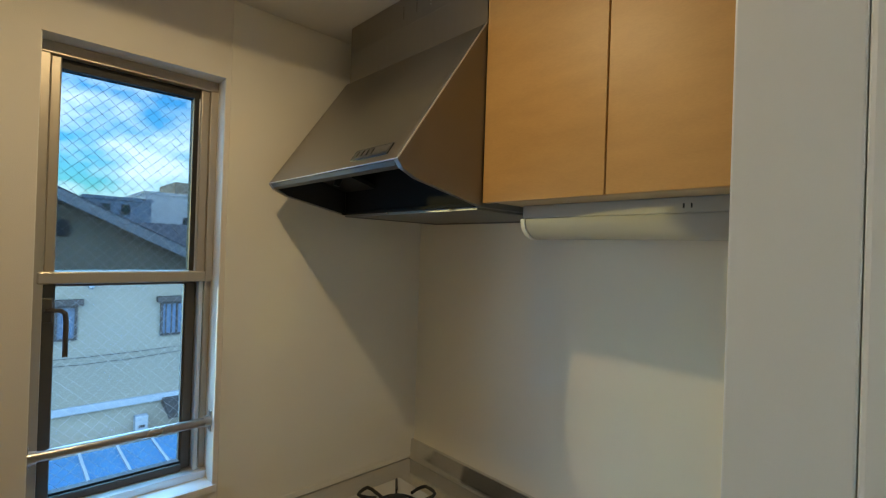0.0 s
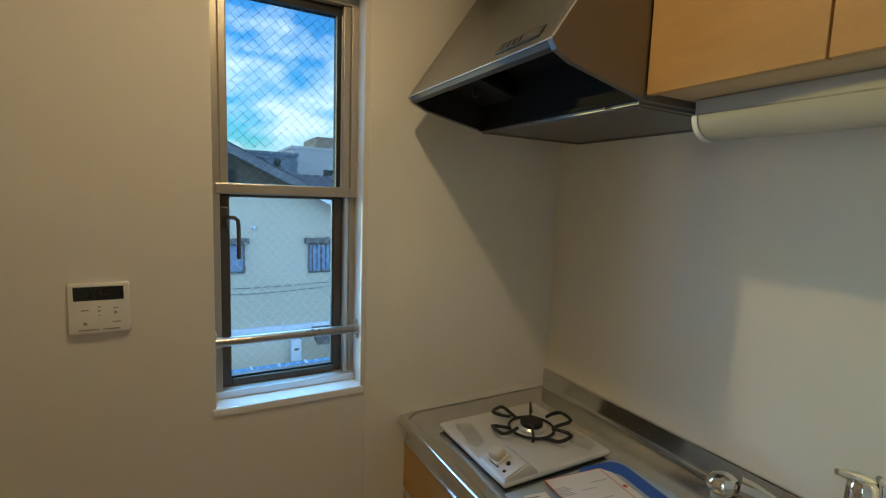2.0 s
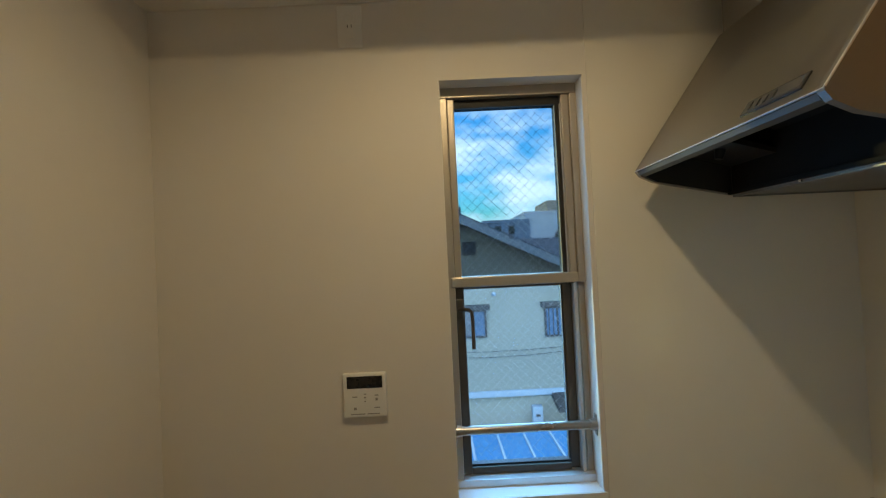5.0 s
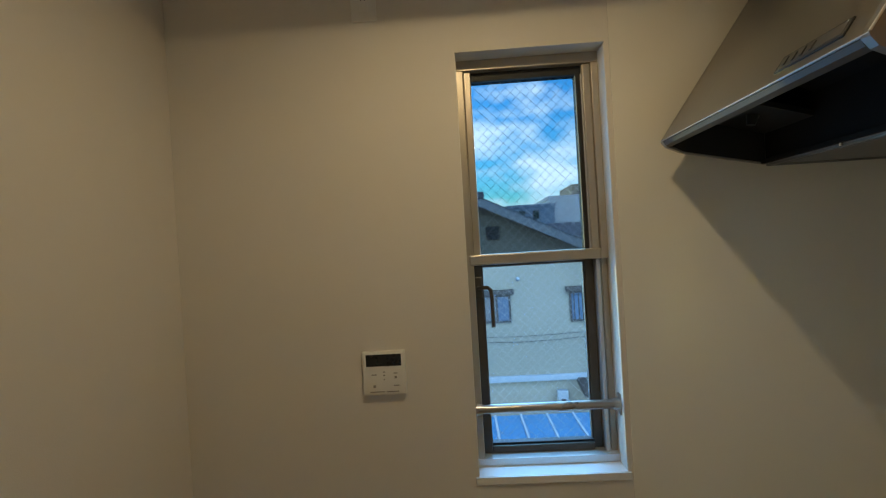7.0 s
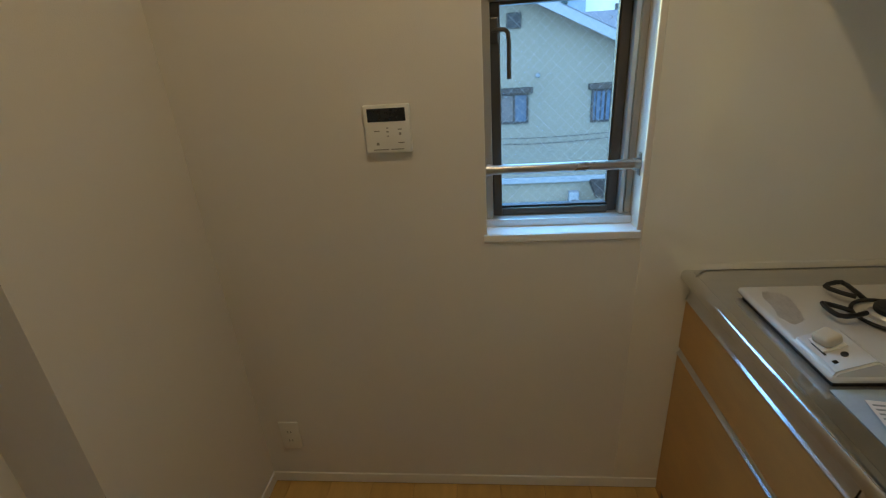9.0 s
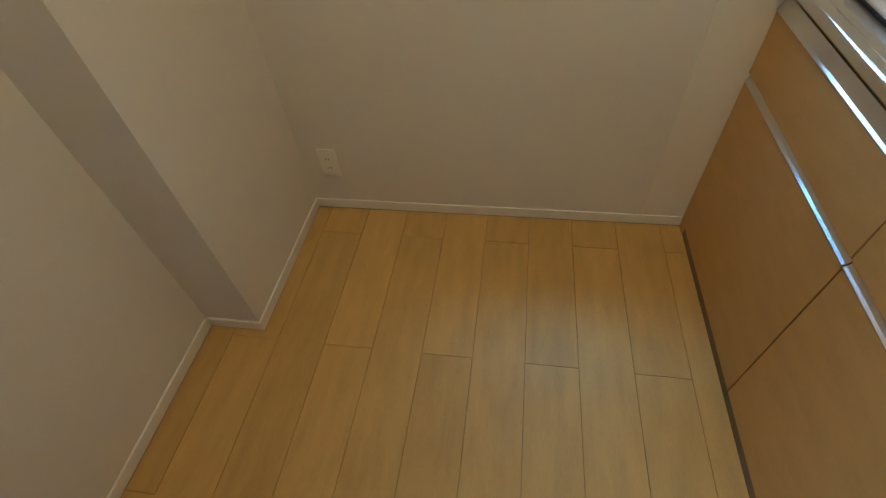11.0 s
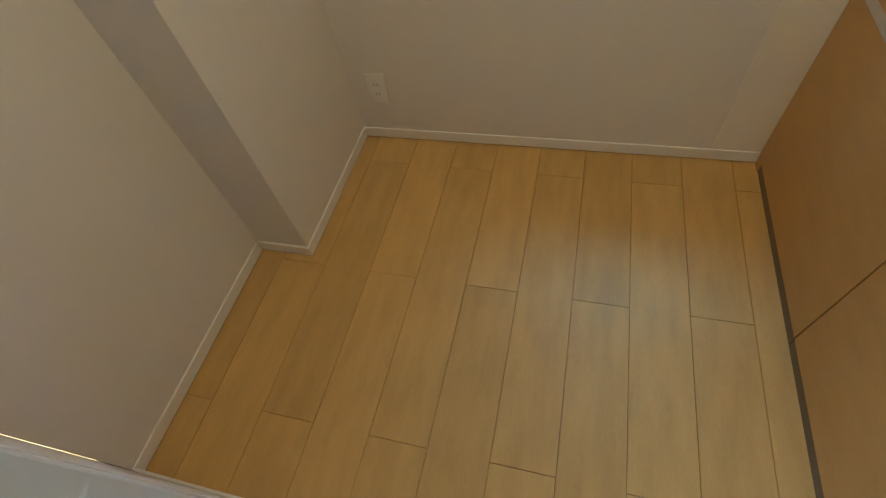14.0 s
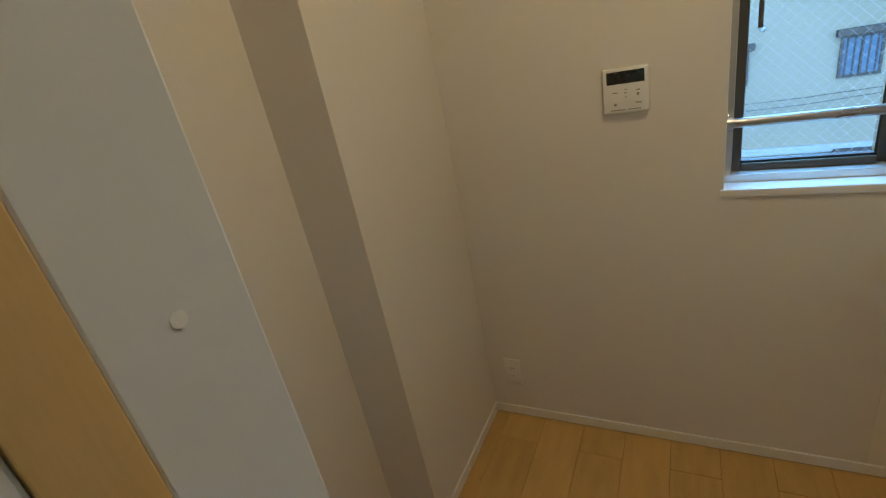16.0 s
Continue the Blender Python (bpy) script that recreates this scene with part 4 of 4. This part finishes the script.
# ---- tap ----
tap = thing("kitchen_tap", "chrome single-lever kitchen tap with swung-out spout", "tap", (-0.115, -1.015, TOP))
part("base", lathe(bmesh.new(), [(0.030, -0.0005), (0.030, 0.006), (0.026, 0.010)]), M_CHROME, tap, smooth=True)
part("body", lathe(bmesh.new(), [(0.0245, 0.010), (0.0245, 0.196), (0.0235, 0.210), (0.018, 0.217), (0.006, 0.219)]), M_CHROME, tap, smooth=True)
part("lever", tube(bmesh.new(), [(0.012, -0.008, 0.214), (-0.006, 0.004, 0.221), (-0.022, 0.016, 0.225), (-0.038, 0.028, 0.229)], [0.010, 0.011, 0.009, 0.006], 12), M_CHROME, tap, smooth=True)
part("side_hose", tube(bmesh.new(), [(0.03, -0.022, 0.0), (0.03, -0.022, 0.12), (0.03, -0.022, 0.195), (0.027, -0.02, 0.215), (0.02, -0.015, 0.225)], [0.012, 0.012, 0.0125, 0.010, 0.005], 14), M_CHROME, tap, smooth=True)
sp = [(0.0, 0.0, 0.075), (-0.020, 0.04, 0.088), (-0.05, 0.10, 0.108), (-0.074, 0.150, 0.123), (-0.084, 0.170, 0.126)]
part("spout", tube(bmesh.new(), sp, [0.0115, 0.012, 0.0135, 0.0205, 0.0225], 18), M_CHROME, tap, smooth=True)
head = part("spray_head", tube(bmesh.new(), [(-0.085, 0.172, 0.1262), (-0.088, 0.179, 0.125), (-0.091, 0.186, 0.1235), (-0.096, 0.197, 0.1205), (-0.102, 0.209, 0.116), (-0.107, 0.219, 0.1115), (-0.110, 0.225, 0.108)], [0.012, 0.0185, 0.0235, 0.0265, 0.0255, 0.019, 0.009], 20), M_CHROME, tap, smooth=True)
part("nozzle", rod(bmesh.new(), (-0.099, 0.201, 0.104), (-0.100, 0.203, 0.084), 0.0185, 0.016, 20), M_GREY, head, smooth=True)


# ---- outside ----
GROUND = -6.0
solid("ground", boxes(((-600, 0.6, GROUND - 0.2), (600, 900, GROUND))), M_ASPHALT, "grey asphalt ground far below the window", "ground", "structure")

HY = 11.0
def neighbour_house():
    t = thing("neighbour_house", "cream rendered gable house with tiled roof, across the yard", "house", (-0.7, HY, GROUND))
    m = Matrix.Translation((0.7, -HY, -GROUND))
    rx, rz, k = -0.70, 2.65, 0.487
    def roof_z(x):
        return rz - k * abs(x - rx)
    part("wall", shifted(prism(bmesh.new(), [(-5.2, GROUND), (-5.2, roof_z(-5.2)), (rx, rz), (4.2, roof_z(4.2)), (4.2, GROUND)], "y", HY, HY + 8), m), M_RENDER, t)
    roof = part("roof", shifted(prism(bmesh.new(), [(-5.8, roof_z(-5.8) + 0.03), (rx, rz + 0.03), (4.9, roof_z(4.9) + 0.03), (4.9, roof_z(4.9) + 0.16), (rx, rz + 0.18), (-5.8, roof_z(-5.8) + 0.16)], "y", HY - 0.40, HY + 8.3), m), M_ROOF, t)
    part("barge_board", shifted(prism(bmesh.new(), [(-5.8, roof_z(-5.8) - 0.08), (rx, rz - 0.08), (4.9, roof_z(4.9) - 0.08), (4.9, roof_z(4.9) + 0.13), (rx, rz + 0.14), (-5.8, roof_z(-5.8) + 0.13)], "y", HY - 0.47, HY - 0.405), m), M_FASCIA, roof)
    part("ridge_cap", shifted(boxes(((rx - 0.12, HY - 0.5, rz + 0.12), (rx + 0.12, HY + 8.3, rz + 0.30), 0.03)), m), M_ROOF, roof)
    for i in range(26):
        y = HY - 0.1 + 0.32 * i
        for s in (1, -1):
            x1 = 4.9 if s > 0 else -5.8
            part("tile_rib", shifted(prism(bmesh.new(), [(rx, rz + 0.18), (x1, roof_z(x1) + 0.16), (x1, roof_z(x1) + 0.20), (rx, rz + 0.22)], "y", y, y + 0.05), m), M_ROOF, roof)
    def win(x0, x1, z0, z1, curtain):
        w = part("window", shifted(boxes(((x0, HY - 0.05, z0), (x1, HY - 0.002, z0 + 0.05)), ((x0, HY - 0.05, z1 - 0.05), (x1, HY - 0.002, z1)), ((x0, HY - 0.05, z0 + 0.05), (x0 + 0.05, HY - 0.002, z1 - 0.05)), ((x1 - 0.05, HY - 0.05, z0 + 0.05), (x1, HY - 0.002, z1 - 0.05)),
                                         (((x0 + x1) / 2 - 0.025, HY - 0.045, z0 + 0.05), ((x0 + x1) / 2 + 0.025, HY - 0.002, z1 - 0.05))), m), M_SASH, t)
        part("hood_board", shifted(boxes(((x0 - 0.09, HY - 0.16, z1), (x1 + 0.09, HY - 0.001, z1 + 0.13), 0.01)), m), M_SASH, w)
        part("pane", shifted(boxes(((x0 + 0.05, HY - 0.03, z0 + 0.05), ((x0 + x1) / 2 - 0.025, HY - 0.003, z1 - 0.05))), m), M_CURTAIN if curtain else M_DARKPANE, w)
        part("pane", shifted(boxes((((x0 + x1) / 2 + 0.025, HY - 0.03, z0 + 0.05), (x1 - 0.05, HY - 0.003, z1 - 0.05))), m), M_CURTAIN if curtain else M_BLUEPANE, w)
        n = 5
        for i in range(n if curtain else 0):
            x = x0 + 0.05 + (x1 - x0 - 0.1) * (i + 0.5) / n
            part("lattice_bar", shifted(boxes(((x - 0.012, HY - 0.07, z0), (x + 0.012, HY - 0.051, z1))), m), M_SASH, w)
    win(-0.74, -0.03, -0.46, 0.27, False)
    win(1.50, 2.18, -0.52, 0.27, True)
    vent = part("vent", shifted(boxes(((-0.55, HY - 0.06, 1.72), (-0.22, HY - 0.001, 2.06), 0.01)), m), M_SASH, t)
    for i in range(5):
        part("vent_slat", shifted(boxes(((-0.52, HY - 0.075, 1.76 + 0.06 * i), (-0.25, HY - 0.061, 1.785 + 0.06 * i))), m), M_DARKPANE, vent)
    part("lamp_ball", shifted(bmesh_ball((0.19, HY - 0.05, 0.66), 0.055), m), M_FASCIA, t, smooth=True)
    part("belt_course", shifted(boxes(((-5.2, HY - 0.10, -2.02), (4.2, HY - 0.001, -1.86), 0.02)), m), M_FASCIA, t)
    for dz, sag in ((-0.78, 0.05), (-0.90, 0.08)):
        part("cable", shifted(tube(bmesh.new(), [(-5 + i, HY - 0.10, dz + sag * math.sin(i * 0.9)) for i in range(10)], 0.008, 5), m), M_SASH, t)
    part("door_awning", shifted(prism(bmesh.new(), [(HY - 0.75, -2.16), (HY - 0.001, -1.93), (HY - 0.001, -2.10), (HY - 0.75, -2.27)], "x", 1.58, 3.2), m), M_SASH, t)
    return t

def bmesh_ball(c, r):
    bm = bmesh.new()
    bmesh.ops.create_uvsphere(bm, u_segments=16, v_segments=10, radius=r, matrix=Matrix.Translation(c))
    return bm

neighbour_house()

carport = thing("carport", "flat blue polycarbonate carport roof with pale ribs below the window", "carport", (0, 7, GROUND))
M3 = Matrix.Translation((0, -7, -GROUND))
part("roof_sheet", shifted(boxes(((-6, 3.5, -2.36), (7, 9.4, -2.32))), M3), M_CARPORT, carport)
for i in range(22):
    x = -6 + 0.06 + 0.585 * i
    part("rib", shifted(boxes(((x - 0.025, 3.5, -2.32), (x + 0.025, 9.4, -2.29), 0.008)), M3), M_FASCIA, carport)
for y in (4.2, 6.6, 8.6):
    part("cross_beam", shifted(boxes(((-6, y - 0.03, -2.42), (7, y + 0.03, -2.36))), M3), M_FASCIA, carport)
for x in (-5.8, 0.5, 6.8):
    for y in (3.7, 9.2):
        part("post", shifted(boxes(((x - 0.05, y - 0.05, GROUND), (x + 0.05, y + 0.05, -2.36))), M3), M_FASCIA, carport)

meter = thing("meter_box", "small white meter box fixed on the house wall", "meter box", (1.17, HY - 0.2, -2.27))
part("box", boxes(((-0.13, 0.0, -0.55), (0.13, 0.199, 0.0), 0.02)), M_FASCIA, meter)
part("slot", boxes(((-0.06, -0.004, -0.26), (0.06, 0.001, -0.20))), M_SASH, meter)


def far_block(name, x0, x1, y, z1, material, label, windows, cap=None):
    t = thing(name, label, "building", ((x0 + x1) / 2, y, GROUND))
    m = Matrix.Translation((-(x0 + x1) / 2, -y, -GROUND))
    part("wall", shifted(boxes(((x0, y, GROUND), (x1, y + 12, z1), 0.05)), m), material, t)
    part("roof", shifted(boxes(((x0 - 0.1, y - 0.1, z1), (x1 + 0.1, y + 12.1, z1 + 0.25))), m), material, t)
    for a, b, c, d in windows:
        w = part("window", shifted(boxes(((a, y - 0.08, c), (b, y - 0.001, d))), m), M_SASH, t)
        part("pane", shifted(boxes(((a + 0.08, y - 0.10, c + 0.08), (b - 0.08, y - 0.081, d - 0.08))), m), M_DARKPANE, w)
    if cap:
        part("penthouse", shifted(boxes(((cap[0], y + 0.4, z1 + 0.25), (cap[1], y + 6, cap[2]), 0.03)), m), M_BROWN, t)
    return t

far_block("apartment_block", 2.9, 7.0, 40, 4.6, M_CONC1, "pale blue-grey flat-roofed building in the distance", [(3.9, 4.4, 3.6, 4.3), (5.1, 5.6, 3.6, 4.3)])
far_block("white_block", 7.3, 17, 44, 5.6, M_CONC2, "white flat-roofed building with brown roof rooms in the distance", [(10.2, 11.4, 3.0, 3.8), (12.6, 13.6, 3.0, 3.8)], (9.6, 14, 6.9))
far_roof = thing("far_house", "low house with a dark tiled roof behind the gable house", "house", (5.6, 26, GROUND))
MF = Matrix.Translation((-5.6, -26, -GROUND))
part("wall", shifted(boxes(((3.2, 26, GROUND), (12, 32, 1.2))), MF), M_RENDER, far_roof)
part("roof", shifted(prism(bmesh.new(), [(25.4, 1.15), (29, 2.5), (32.6, 1.15), (32.6, 1.35), (29, 2.7), (25.4, 1.35)], "x", 2.6, 12.6), MF), M_ROOF, far_roof)


# ---- floor planks ----
floor = solid("floor", boxes(((-3.3, BACK, -0.1), (1.3, -0.0, -0.004))), M_SUB, "light maple plank floor with thin dark joints", "floor", "structure")
PW, PL = 0.1564, 0.951
plank_meshes = {}
for i in range(-12, 8):
    xa, xb = -1.1415 + PW * i, -1.1415 + PW * (i + 1)
    first = -0.613 if i % 2 == 0 else -0.138
    for j in range(-4, 2):
        ya, yb = first + PL * (j - 1), first + PL * j
        ya, yb = max(ya, BACK), min(yb, -0.001)
        if yb - ya < 0.02 or xb < -3.2 or xa > 1.1:
            continue
        key = round(yb - ya, 4)
        if key not in plank_meshes:
            bm = bmesh.new()
            g = 0.0004
            lo = [bm.verts.new((x, y, -0.0035)) for x, y in ((g, g), (PW - g, g), (PW - g, key - g), (g, key - g))]
            c = 0.0006
            hi = [bm.verts.new((x, y, 0.0)) for x, y in ((g + c, g + c), (PW - g - c, g + c), (PW - g - c, key - g - c), (g + c, key - g - c))]
            for k in range(4):
                bm.faces.new((lo[k], lo[(k + 1) % 4], hi[(k + 1) % 4], hi[k]))
            bm.faces.new(hi)
            bmesh.ops.recalc_face_normals(bm, faces=bm.faces)
            plank_meshes[key] = mesh_of("plank", bm, M_FLOOR)
        ob = new("plank", plank_meshes[key])
        ob.parent = floor
        ob.location = (xa, ya, 0)
